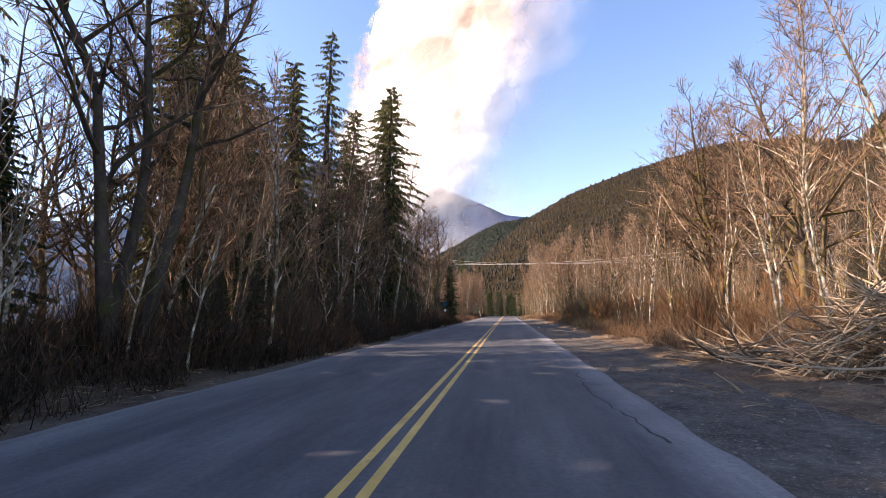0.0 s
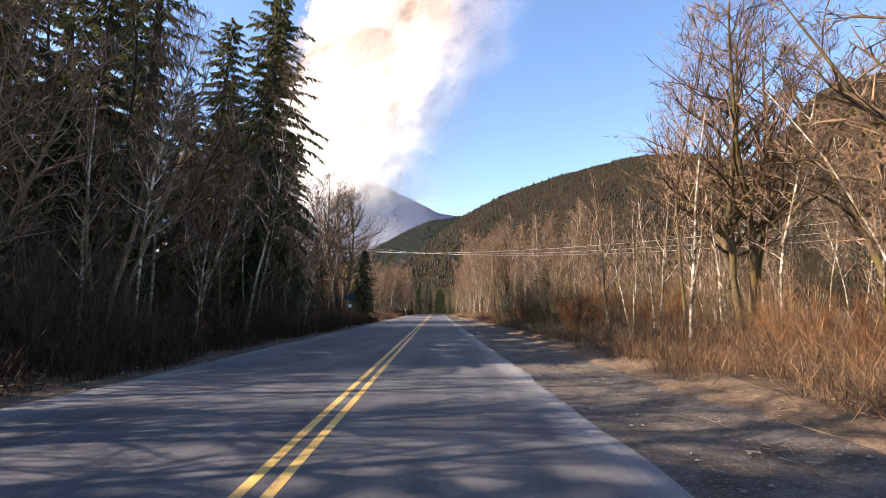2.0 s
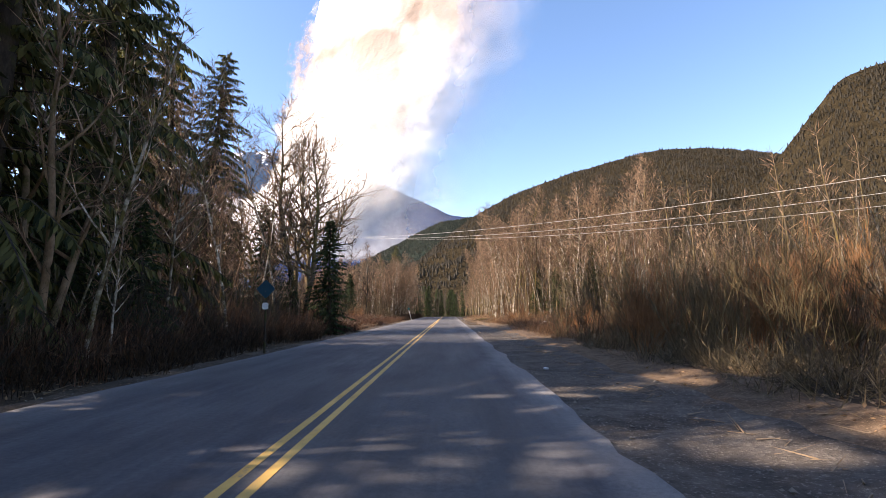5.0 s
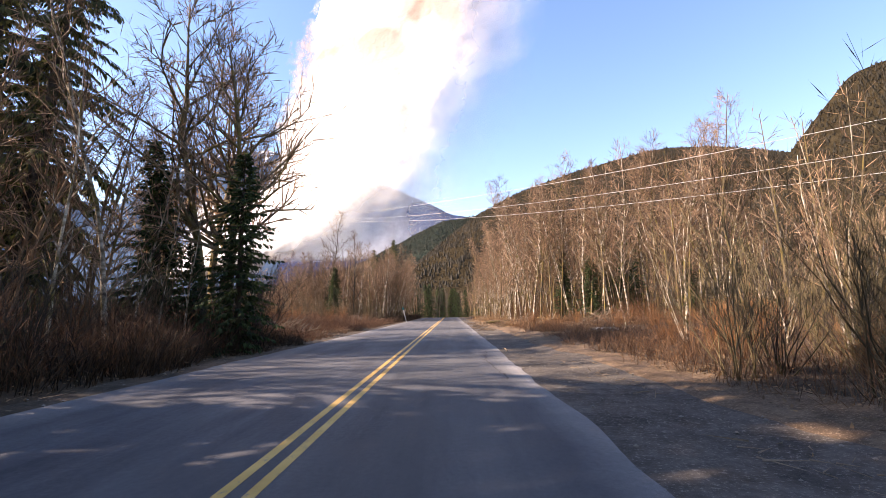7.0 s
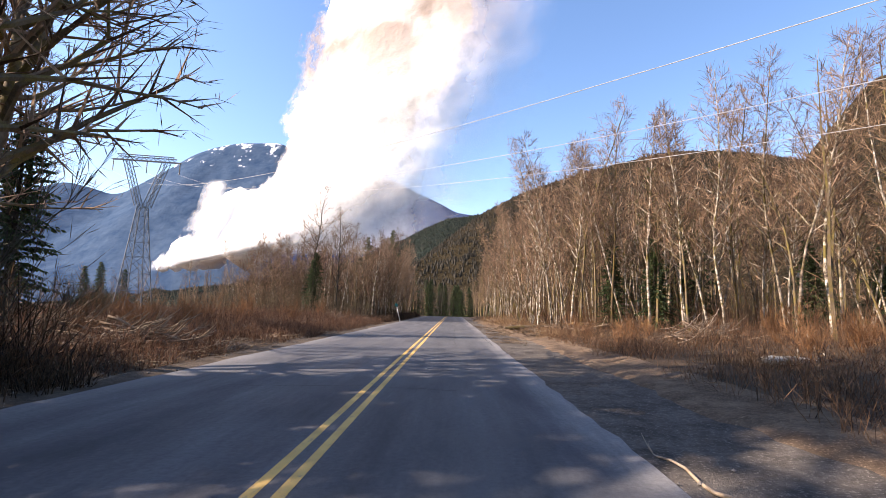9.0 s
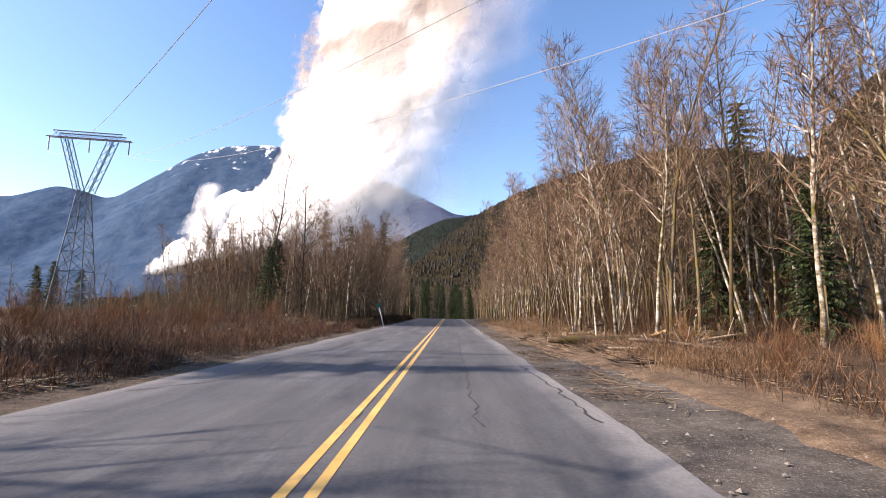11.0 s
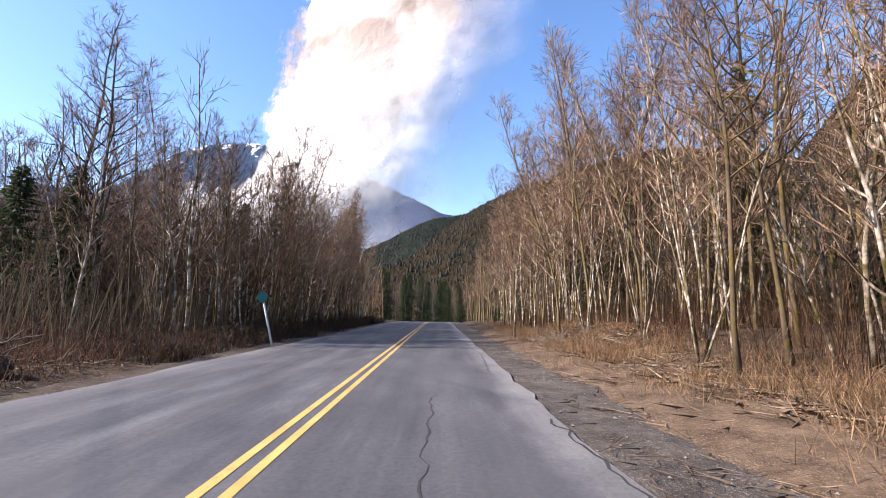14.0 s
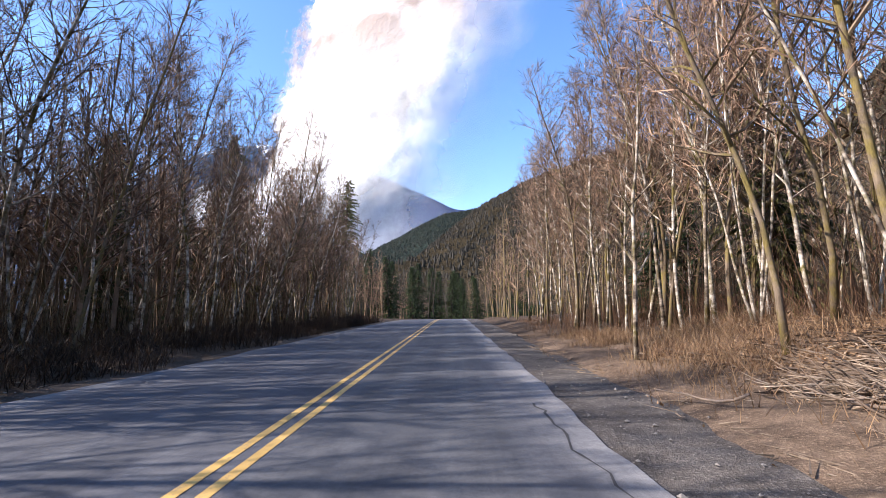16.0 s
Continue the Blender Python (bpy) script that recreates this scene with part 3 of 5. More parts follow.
for k, (pts, w) in enumerate([
        ([(-4.4, 83.2), (-3.6, 85.4), (-3.4, 87.6), (-2.9, 88.6), (-3.0, 92.2), (-2.6, 94.0)], 0.05),
        ([(1.7, 97.0), (1.65, 100.5), (1.72, 104.0)], 0.025), ([(3.0, 107.0), (3.18, 110.9), (3.24, 112.4), (3.15, 113.4), (3.0, 117.5)], 0.03),
        ([(3.1, 27.5), (2.95, 30.2), (3.05, 33.0)], 0.04), ([(3.0, 5.5), (2.7, 9.0), (2.9, 11.5)], 0.04),
        ([(2.9, 54.0), (2.7, 58.0), (2.95, 61.0)], 0.04), ([(-2.6, 66.0), (-0.3, 66.3), (1.6, 66.0)], 0.03), ([(-4.4, 112.2), (-2.9, 112.33), (-0.22, 112.44), (0.96, 112.74), (3.07, 113.28)], 0.035), ([(3.2, 110.9), (3.38, 111.2)], 0.04),
        ([(-4.3, 79.2), (-3.5, 80.2), (-3.15, 81.4), (-3.4, 83.5), (-3.38, 84.9), (-2.98, 86.4)], 0.045), ([(3.17, 77.4), (3.2, 79.6), (3.17, 81.4), (3.05, 83.6)], 0.05),
        ([(-0.03, 77.0), (0.0, 79.3), (0.06, 81.6), (0.04, 83.7), (0.02, 86.0)], 0.02), ([(1.6, 77.0), (1.6, 80.2), (1.62, 82.2), (1.58, 86.0), (1.61, 88.4), (1.63, 92.8), (1.6, 95.0)], 0.025),
        ([(-3.1, 88.6), (-3.08, 89.8), (-3.2, 91.3), (-3.25, 93.7)], 0.05), ([(3.45, 98.6), (3.38, 100.0), (3.3, 102.0)], 0.035)]):
    o = tagged(new("road_crack", crack(pts, w, 70 + k)), "dark jagged crack in the asphalt", "road crack", kind="structure")

# ---- distance: mountains, hills ----


def ridge(name, crest, y_far, depth, m, label, rough, seed, u_noise=0.004):
    """A mountain side that rises towards the crest line (x, height) at y_far and falls away behind it."""
    xs = np.array([c[0] for c in crest], float)
    zs = np.array([c[1] for c in crest], float)
    cols, rows = 170, 34
    X = np.linspace(xs[0], xs[-1], cols)
    Z = np.interp(X, xs, zs)
    k = np.ones(5) / 5
    Z = np.convolve(np.pad(Z, 2, mode="edge"), k, "valid")
    v = []
    for j in range(rows + 6):
        u = j / (rows - 1)
        for i in range(cols):
            y = y_far - depth * (1 - u)
            base = min(u, 2 - u)
            n1 = noise.fractal((X[i] * u_noise, y * u_noise, seed), 1.0, 2.0, 6)
            env = 1 - abs(2 * min(base, 1) - 1) ** 2
            z = Z[i] * (base ** 1.15) + rough * n1 * (0.25 + env) * min(1.0, base * 3)
            v.append((X[i] * (0.86 + 0.14 * u) if depth > 5000 else X[i], y, z - 6))
    f = [(j * cols + i, j * cols + i + 1, (j + 1) * cols + i + 1, (j + 1) * cols + i) for j in range(rows + 5) for i in range(cols - 1)]
    ob = new(name, mesh(name, v, f, [m], smooth=True))
    return tagged(ob, label, "mountain", kind="structure"), np.array(v).reshape(rows + 6, cols, 3)[:rows]


# both far ranges carry their haze in the base colour
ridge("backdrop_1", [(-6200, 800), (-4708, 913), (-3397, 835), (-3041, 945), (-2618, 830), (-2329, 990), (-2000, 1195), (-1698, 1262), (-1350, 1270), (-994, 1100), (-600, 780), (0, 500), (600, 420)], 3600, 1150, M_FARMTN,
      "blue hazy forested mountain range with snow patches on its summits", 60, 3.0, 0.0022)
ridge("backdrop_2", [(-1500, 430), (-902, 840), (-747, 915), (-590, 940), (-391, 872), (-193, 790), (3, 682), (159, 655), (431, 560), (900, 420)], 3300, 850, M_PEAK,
      "forested mountain closing the valley, tinted blue for haze", 45, 9.0, 0.003)
_, mid = ridge("backdrop_3", [(-160, 60), (-50, 165), (57, 254), (166, 314), (291, 364), (401, 397), (558, 439), (712, 443), (865, 433), (1089, 384), (1381, 315), (1900, 180)], 1300, 950, M_HILL,
               "brown and green wooded hill beyond the trees", 16, 5.0, 0.008)
_, near = ridge("backdrop_4", [(330, 40), (383, 98), (464, 170), (523, 245), (562, 290), (623, 362), (685, 388), (803, 412), (967, 370), (1300, 250)], 750, 430, M_HILL,
                "steep wooded hill above the valley", 10, 12.0, 0.012)
_, low = ridge("backdrop_5", [(-900, 60), (-420, 130), (-240, 215), (-120, 280), (-20, 325), (110, 345), (260, 300), (420, 200)], 1700, 700, M_LOWRIDGE,
               "low dark wooded ridge at the end of the road", 12, 15.0, 0.01)


def hill_woods(name, surf, count, h, seed, m, label):
    """Small pointed trees all over a hill, joined."""
    rng = np.random.default_rng(seed)
    rows, cols, _ = surf.shape
    s = Soup()
    j = (rows - 1.001) * rng.uniform(0.12, 1, count) ** 0.7
    i = (cols - 1.001) * rng.uniform(0, 1, count)
    j0, i0 = j.astype(int), i.astype(int)
    fj, fi = (j - j0)[:, None], (i - i0)[:, None]
    p = (surf[j0, i0] * (1 - fi) + surf[j0, i0 + 1] * fi) * (1 - fj) + (surf[j0 + 1, i0] * (1 - fi) + surf[j0 + 1, i0 + 1] * fi) * fj
    hh = h * rng.uniform(0.5, 1.25, count)
    top = p + np.stack([rng.normal(0, 0.3, count), rng.normal(0, 0.3, count), hh], 1)
    p[:, 2] -= 1.5
    vs, ang = [], rng.uniform(0, 6.28, count)
    rad = hh * rng.uniform(0.22, 0.42, count)
    for k in range(5):
        a = ang + k * 6.283 / 5
        vs.append(p + np.stack([np.cos(a) * rad, np.sin(a) * rad, hh * 0.12], 1))
    vs = np.stack(vs + [top], 1).reshape(-1, 3)
    o = (np.arange(count) * 6)[:, None, None]
    f = (np.array([[k, (k + 1) % 5, 5] for k in range(5)])[None] + o).reshape(-1, 3)
    return tagged(new(name, tri_mesh(name, vs, f, [m])), label, "woods", kind="stuff")


hill_woods("hill_woods", mid, 26000, 6.5, 3, M_HILLTREE, "distant brown-green woods covering the hillside")
hill_woods("hill_woods", near, 16000, 5.6, 4, M_HILLTREE, "woods of bare and evergreen trees on the steep hill")
hill_woods("hill_woods", low, 18000, 6, 5, M_FARFIR, "dark evergreen woods at the end of the valley")

# ---- smoke column ----


def smoke_mat(name, lo, hi, near, far, ragged, dense=1.0):
    """Smoke that thins out towards its edges; near, far: how wide the thin rim is on either side."""
    m, nt, b = mat(name, 1.0, spec=0.0)
    p = place(nt)
    n = noise_tex(nt, 0.0042, 7, 0.62, p)
    sep = nt.nodes.new("ShaderNodeSeparateXYZ")
    nt.links.new(p, sep.inputs[0])
    hgt = math_n(nt, "DIVIDE", math_n(nt, "SUBTRACT", sep.outputs[2], 560.0), 560.0, True)
    tan = math_n(nt, "MULTIPLY", hgt, ramp(nt, noise_tex(nt, 0.0030, 3, 0.5, p), [(0.33, (0, 0, 0)), (0.55, (1, 1, 1))]))
    nt.links.new(mixc(nt, tan, hi, lo), b.inputs["Base Color"])
    uv = nt.nodes.new("ShaderNodeUVMap")
    uv.uv_map = "across"
    s2 = nt.nodes.new("ShaderNodeSeparateXYZ")
    nt.links.new(uv.outputs[0], s2.inputs[0])
    u = math_n(nt, "ADD", s2.outputs[0], math_n(nt, "MULTIPLY", math_n(nt, "SUBTRACT", n, 0.5), ragged))
    u = math_n(nt, "ADD", u, math_n(nt, "MULTIPLY", math_n(nt, "SUBTRACT", noise_tex(nt, 0.016, 5, 0.65, p), 0.5), 0.16))
    a = ramp(nt, u, [(0.03, (0, 0, 0)), (0.03 + near, (1, 1, 1)), (0.97 - far, (1, 1, 1)), (0.97 - far * 0.45, (0.3, 0.3, 0.3)), (0.97, (0, 0, 0))])
    v = ramp(nt, s2.outputs[1], [(0.0, (0, 0, 0)), (0.05, (1, 1, 1)), (0.9, (1, 1, 1)), (1.0, (0, 0, 0))])
    a = math_n(nt, "MULTIPLY", math_n(nt, "MULTIPLY", a, v), dense, True)
    nt.links.new(a, b.inputs["Alpha"])
    bump(nt, b, noise_tex(nt, 0.008, 6, 0.6, p), 0.5, 32)
    return m


M_SMOKE = smoke_mat("smoke", (0.36, 0.30, 0.265), (0.84, 0.83, 0.82), 0.07, 0.50, 0.30)
M_VEIL = smoke_mat("thin smoke", (0.86, 0.84, 0.84), (0.90, 0.90, 0.92), 0.06, 0.62, 0.35, 0.9)
M_WISP = smoke_mat("wispy smoke", (0.90, 0.88, 0.87), (0.94, 0.94, 0.94), 0.42, 0.45, 0.9, 0.85)
M_DRIFT = smoke_mat("drifting smoke", (0.86, 0.84, 0.84), (0.90, 0.90, 0.92), 0.3, 0.65, 0.4, 0.5)


def smoke_sheet(name, rows, y0, slant, m, lumps, seed, cols=46, steps=90):
    """The billowing front of the smoke: (height, from x, to x) as seen at y0; it slants towards the sun."""
    hs, ls, rs = (np.array([r[k] for r in rows], float) for k in range(3))
    v, uvs = [], []
    for j in range(steps + 1):
        z = hs[0] + (hs[-1] - hs[0]) * j / steps
        a, b = np.interp(z, hs, ls), np.interp(z, hs, rs)
        a += lumps * noise.fractal((z * 0.012, seed, 0.0), 1.0, 2.0, 4)
        for i in range(cols + 1):
            u = i / cols
            x = a + (b - a) * u
            y = y0 - slant * (x + 1200) - 0.6 * lumps * noise.fractal((x * 0.0042, z * 0.0042, seed), 1.3, 2.1, 3)
            y += 1.5 * lumps * (2 * u - 1) ** 2
            k = y / y0
            v.append((x * k, y, 1.4 + (z - 1.4) * k))
            uvs.append((u, j / steps))
    n = cols + 1
    f = [(j * n + i, j * n + i + 1, (j + 1) * n + i + 1, (j + 1) * n + i) for j in range(steps) for i in range(cols)]
    me = mesh(name, v, f, [m], smooth=True)
    layer = me.uv_layers.new(name="across")
    for lp, d in zip(me.loops, layer.data):
        d.uv = uvs[lp.vertex_index]
    return me


def ball(c, r, seed, sub=3):
    bm = bmesh.new()
    bmesh.ops.create_icosphere(bm, subdivisions=sub, radius=1.0)
    v = []
    for w in bm.verts:
        q = w.co
        k = 1 + 0.30 * noise.fractal((q.x * 1.6 + seed, q.y * 1.6, q.z * 1.6), 1.0, 2.0, 2)
        v.append((c[0] + q.x * r * k, c[1] + q.y * r * k, c[2] + q.z * r * k))
    f = np.array([[x.index for x in t.verts] for t in bm.faces])
    bm.free()
    return np.array(v), f


PLUME = [(150, -1400, -1290), (190, -1385, -1130), (230, -1360, -880), (292, -1300, -540), (374, -1225, -340), (440, -1170, -250), (462, -1110, -230), (527, -985, -150), (624, -872, -50),
         (762, -838, 60), (930, -836, 150), (1073, -770, 250), (1218, -772, 420), (1365, -750, 470), (1514, -640, 470), (1750, -600, 490), (2000, -540, 520)]
HAZE = [(240, -900, 40), (400, -860, 100), (540, -800, 110), (700, -700, 90), (860, -600, 60), (1000, -540, 60)]
WISP = [(330, -1250, -1090), (410, -1215, -1060), (470, -1190, -1040), (530, -1165, -1030), (580, -1145, -1040)]
DRIFT = [(500, -500, 200), (800, -420, 300), (1100, -360, 480), (1500, -320, 540), (1900, -300, 560)]


def smoke_column():
    rng = np.random.default_rng(8)
    root = new("smoke_plume")
    part("smoke_front", smoke_sheet("smoke_front", PLUME, 2200, 0.42, M_SMOKE, 42, 3.0), root)
    part("veil", smoke_sheet("veil", HAZE, 2330, 0.42, M_VEIL, 30, 7.0, 24, 24), root, "thin drifting smoke")
    part("veil", smoke_sheet("veil", DRIFT, 2420, 0.3, M_DRIFT, 40, 11.0, 24, 24), root, "thin drifting smoke")
    hs, ls, rs = (np.array([r[k] for r in PLUME], float) for k in range(3))
    part("veil", smoke_sheet("veil", WISP, 2180, 0.42, M_WISP, 16, 19.0, 24, 30), root, "thin wisp of rising smoke")
    for k in range(90):
        z = 150 + 1750 * rng.uniform() ** 1.1
        a, b = np.interp(z, hs, ls), np.interp(z, hs, rs)
        w = (b - a) * 0.5
        x = a + w * rng.uniform(0.5, 1.0)
        s = Soup()
        q = 2420 / 2200
        s.add(ball((x * q, 2420 + rng.uniform(-0.1, 0.3) * w, z * q), w * 0.3 * q, k * 3.1, 2))
        part("billow", s.mesh("billow", [M_SMOKE_CORE], True), root)
    return tagged(root, "tall white smoke plume drifting up from the valley forest", "smoke")


def core_mat():
    m, nt, b = mat("smoke core", 1.0, spec=0.0)
    n = noise_tex(nt, 0.004, 6, 0.6, place(nt))
    nt.links.new(ramp(nt, n, [(0.35, (0.70, 0.64, 0.60)), (0.55, (0.84, 0.83, 0.82))]), b.inputs["Base Color"])
    return m


M_SMOKE_CORE = core_mat()
smoke_column()

# ---- undergrowth ----


def scatter(rng, n, x0, x1, y0, y1, edge=0.0):
    x, y = rng.uniform(x0, x1, n), rng.uniform(y0, y1, n)
    if edge:
        x += edge * np.array([noise.noise((yy * 0.3, x0, 1.0)) for yy in y])
    z = np.array([ground_z(a, b) for a, b in zip(x, y)])
    return np.stack([x, y, z], 1)


def clumpy(rng, p, size, keep):
    """Keeps the points that fall in natural clumps."""
    k = np.array([noise.noise((a[0] / size, a[1] / size, 7.7)) for a in p])
    return p[k + rng.normal(0, 0.15, len(p)) > keep]


def brush(name, areas, m, label, seed, category="undergrowth", r=0.006, twigs=2, lean=0.35, grass=0.0):
    """Leafless canes and dry grass over some areas: (x0, x1, y0, y1, stalks, low, high, clump)."""
    rng = np.random.default_rng(seed)
    s = Soup()
    for x0, x1, y0, y1, n, lo, hi, clump in areas:
        p = scatter(rng, n, x0, x1, y0, y1, 0.8)
        p = clumpy(rng, p, 2.2, clump)
        k = len(p)
        h = rng.uniform(lo, hi, k) * (0.75 + 0.5 * np.array([noise.noise((a[0] * 0.6, a[1] * 0.6, 2.0)) for a in p]))
        d = np.stack([rng.normal(0, lean, k), rng.normal(0, lean, k), np.ones(k)], 1)
        p[:, 2] -= 0.06
        tip = p + unit(d) * h[:, None]
        s.add(spikes(p, tip, r * (0.6 + 0.5 * h)))
        for _ in range(twigs):
            q = p + (tip - p) * rng.uniform(0.3, 0.9, (k, 1))
            e = unit(unit(d) + rng.normal(0, 0.5, (k, 3))) * (h * rng.uniform(0.2, 0.45, k))[:, None]
            s.add(blades(q, q + e, r * 1.5, np.cross(e, rng.normal(0, 1, (k, 3)))))
        if grass:
            g = int(k * grass)
            b = p[rng.integers(0, k, g)] + rng.normal(0, 0.15, (g, 3)) * np.array([1, 1, 0])
            gd = unit(np.stack([rng.normal(0, 0.5, g), rng.normal(0, 0.5, g), np.ones(g)], 1))
            s.add(blades(b, b + gd * rng.uniform(0.2, 0.6, g)[:, None], 0.014, rng.normal(0, 1, (g, 3))))
    return tagged(new(name, s.mesh(name, [m])), label, category, kind="stuff")


def litter(name, areas, m, label, seed):
    """Fallen leaves lying about."""
    rng = np.random.default_rng(seed)
    s = Soup()
    for x0, x1, y0, y1, n in areas:
        p = clumpy(rng, scatter(rng, n, x0, x1, y0, y1, 0.3), 1.3, -0.1)
        k = len(p)
        d = unit(np.stack([rng.normal(0, 1, k), rng.normal(0, 1, k), rng.normal(0.1, 0.25, k)], 1))
        p[:, 2] += 0.05
        s.add(blades(p, p + d * rng.uniform(0.04, 0.11, k)[:, None], rng.uniform(0.025, 0.06, k), np.cross(d, np.array([[0, 0, 1.0]]) + rng.normal(0, 0.3, (k, 3)))))
    return tagged(new(name, s.mesh(name, [m])), label, "leaf litter", kind="stuff")


def ground_twigs(name, areas, m, label, seed, thick=1.0):
    """Small broken twigs lying on the ground."""
    rng = np.random.default_rng(seed)
    s = Soup()
    for x0, x1, y0, y1, n in areas:
        p = clumpy(rng, scatter(rng, n, x0, x1, y0, y1, 0.3), 1.6, -0.05)
        k = len(p)
        p[:, 2] = np.maximum(p[:, 2], -0.03) + 0.03
        a = rng.uniform(0, 6.283, k)
        d = np.stack([np.cos(a), np.sin(a), rng.normal(0.05, 0.12, k)], 1)
        s.add(spikes(p, p + d * (rng.uniform(0.1, 0.7, k) ** 1.3)[:, None] * thick ** 0.5, thick * rng.uniform(0.004, 0.014, k)))
    return tagged(new(name, s.mesh(name, [m])), label, "twigs", kind="stuff")


def stones(name, areas, seed, label):
    rng = np.random.default_rng(seed)
    s = Soup()
    octa = np.array([(1, 0, 0), (0, 1, 0), (-1, 0, 0), (0, -1, 0), (0, 0, 0.7), (0, 0, -0.5)], float)
    of = np.array([[0, 1, 4], [1, 2, 4], [2, 3, 4], [3, 0, 4], [1, 0, 5], [2, 1, 5], [3, 2, 5], [0, 3, 5]])
    for x0, x1, y0, y1, n, lo, hi in areas:
        for x, y in zip(rng.uniform(x0, x1, n), rng.uniform(y0, y1, n)):
            r = lo + (hi - lo) * rng.uniform() ** 2.5
            a = rng.uniform(0, 6.28)
            c, q = math.cos(a), math.sin(a)
            v = octa * r * rng.uniform(0.7, 1.3, (6, 3))
            v = np.stack([v[:, 0] * c - v[:, 1] * q + x, v[:, 0] * q + v[:, 1] * c + y, v[:, 2] - 0.02 + 0.09 * sstep(4.6, 5.9, abs(x))], 1)
            s.add((v, of))
    return tagged(new(name, s.mesh(name, [M_STONE])), label, "stones", kind="stuff")


# forest edge brush with shade in its colour, sunny russet brush opposite
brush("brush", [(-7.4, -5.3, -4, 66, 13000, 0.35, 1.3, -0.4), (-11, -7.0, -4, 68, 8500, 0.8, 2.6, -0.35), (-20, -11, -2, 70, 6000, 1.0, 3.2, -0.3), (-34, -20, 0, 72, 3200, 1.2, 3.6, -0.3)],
      M_SHADEBRUSH, "tangled leafless brush under the forest edge, darkened for shade", 21, r=0.012, twigs=3)
brush("brush", [(-10.5, -5.9, 40, 66, 7000, 0.5, 1.9, -0.3), (-15, -9, 44, 66, 3500, 1.0, 3.0, -0.3), (-12, -6.4, 6, 40, 3500, 0.6, 2.2, -0.1)],
      M_REDBRUSH, "reddish-brown leafless brush before the forest", 20, r=0.010, twigs=4)
brush("brush", [(6.2, 8.6, 13, 33, 4200, 0.4, 1.5, -0.15), (8.6, 14, 10, 34, 4200, 0.8, 2.2, -0.15), (14, 26, 6, 34, 2200, 0.9, 2.3, -0.25)],
      M_DRYGRASS, "tall russet dry canes and brush in the sun", 22, lean=0.5, grass=0.7)
brush("brush", [(6.4, 8.6, 31, 50, 3600, 0.3, 1.3, -0.2), (8.6, 14, 32, 56, 3600, 0.5, 1.8, -0.15), (14, 26, 30, 62, 2000, 1.0, 2.6, -0.2)],
      M_GREYBRUSH, "tangled brown roadside brush below the willows", 27, r=0.007, lean=0.8, grass=0.5)
brush("brush", [(8.4, 14, 36, 57, 700, 1.6, 3.4, -0.1), (14, 24, 36, 60, 500, 2.0, 4.0, -0.1)], M_OLIVE, "slender olive willow stems standing in the brush", 34, r=0.006, twigs=4, lean=0.28)
brush("brush", [(6.3, 10, 47, 90, 6500, 0.35, 1.0, -0.25), (10, 20, 56, 88, 6500, 0.5, 1.4, -0.25), (20, 36, 50, 90, 3000, 0.8, 2.2, -0.25)],
      M_BRUSH, "low reddish-brown brush in the cleared strip", 23, r=0.008, grass=0.3)
brush("brush", [(6.2, 9, 88, 150, 5200, 0.2, 0.75, -0.1), (9, 18, 88, 150, 6500, 0.6, 2.0, -0.2), (18, 30, 88, 150, 2000, 1.0, 2.6, -0.2)],
      M_BRUSH, "dry grass and thin stems below the alders", 24, r=0.007, grass=0.6)
brush("brush", [(-9, -5.5, 66, 112, 12000, 0.25, 0.95, -0.3), (-22, -9, 66, 116, 14000, 0.6, 1.6, -0.3), (-60, -22, 70, 150, 7500, 0.7, 1.7, -0.25)],
      M_REDBRUSH, "brown weeds and young stems in the clearing", 25, r=0.011, grass=0.4)
# below the grove too, the shade is kept in the brush colour
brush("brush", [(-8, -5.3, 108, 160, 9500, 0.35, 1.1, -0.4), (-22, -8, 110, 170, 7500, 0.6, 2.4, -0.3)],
      M_SHADEBRUSH, "brush darkened for shade below the roadside alders", 26, r=0.012, twigs=3)
brush("understorey", [(9.5, 26, 89, 150, 6000, 1.6, 5.0, -0.3), (15, 32, 78, 92, 1300, 1.4, 4.0, -0.3)], M_BRUSH, "thin young stems filling the alder stand", 28, r=0.006, lean=0.16)
brush("understorey", [(-26, -8, 108, 168, 7500, 1.6, 5.0, -0.3), (-40, -26, 112, 165, 1500, 1.6, 5.0, -0.3)], M_GREYBRUSH, "thin grey-brown young stems filling the grove", 29, r=0.006, lean=0.16)
brush("dry_grass", [(5.5, 8.4, 82, 130, 15000, 0.1, 0.36, -0.15), (6.3, 9.8, 82, 130, 8500, 0.3, 0.95, -0.1), (4.8, 6.2, 82, 130, 2600, 0.06, 0.22, 0.05)], M_LITTER, "dry grass tufts and dead stems on the verge", 35, category="dry grass", r=0.006, lean=0.7, grass=1.2)
brush("dry_stalks", [(8.0, 9.8, 68.8, 70.4, 160, 0.3, 0.7, -1.0)], M_LITTER, "pale dead stalks standing in the low brush", 36, r=0.011, twigs=1, lean=0.15)
litter("leaf_litter", [(7.0, 11.0, 110, 126, 16000), (4.9, 7.2, 4, 60, 5200), (4.4, 6.2, 84, 128, 12000), (6.0, 9.5, 84, 128, 22000), (-6.4, -4.9, 2, 120, 4800)], M_LITTER, "dry brown leaves lying along the road edge", 31)
ground_twigs("ground_twigs", [(4.6, 8.5, 4, 60, 2600), (4.4, 9.0, 78, 128, 6500), (-6.6, -4.9, 4, 120, 1800), (-14, -6, 66, 112, 2200)], M_DEAD, "broken twigs lying along the road edge", 33)
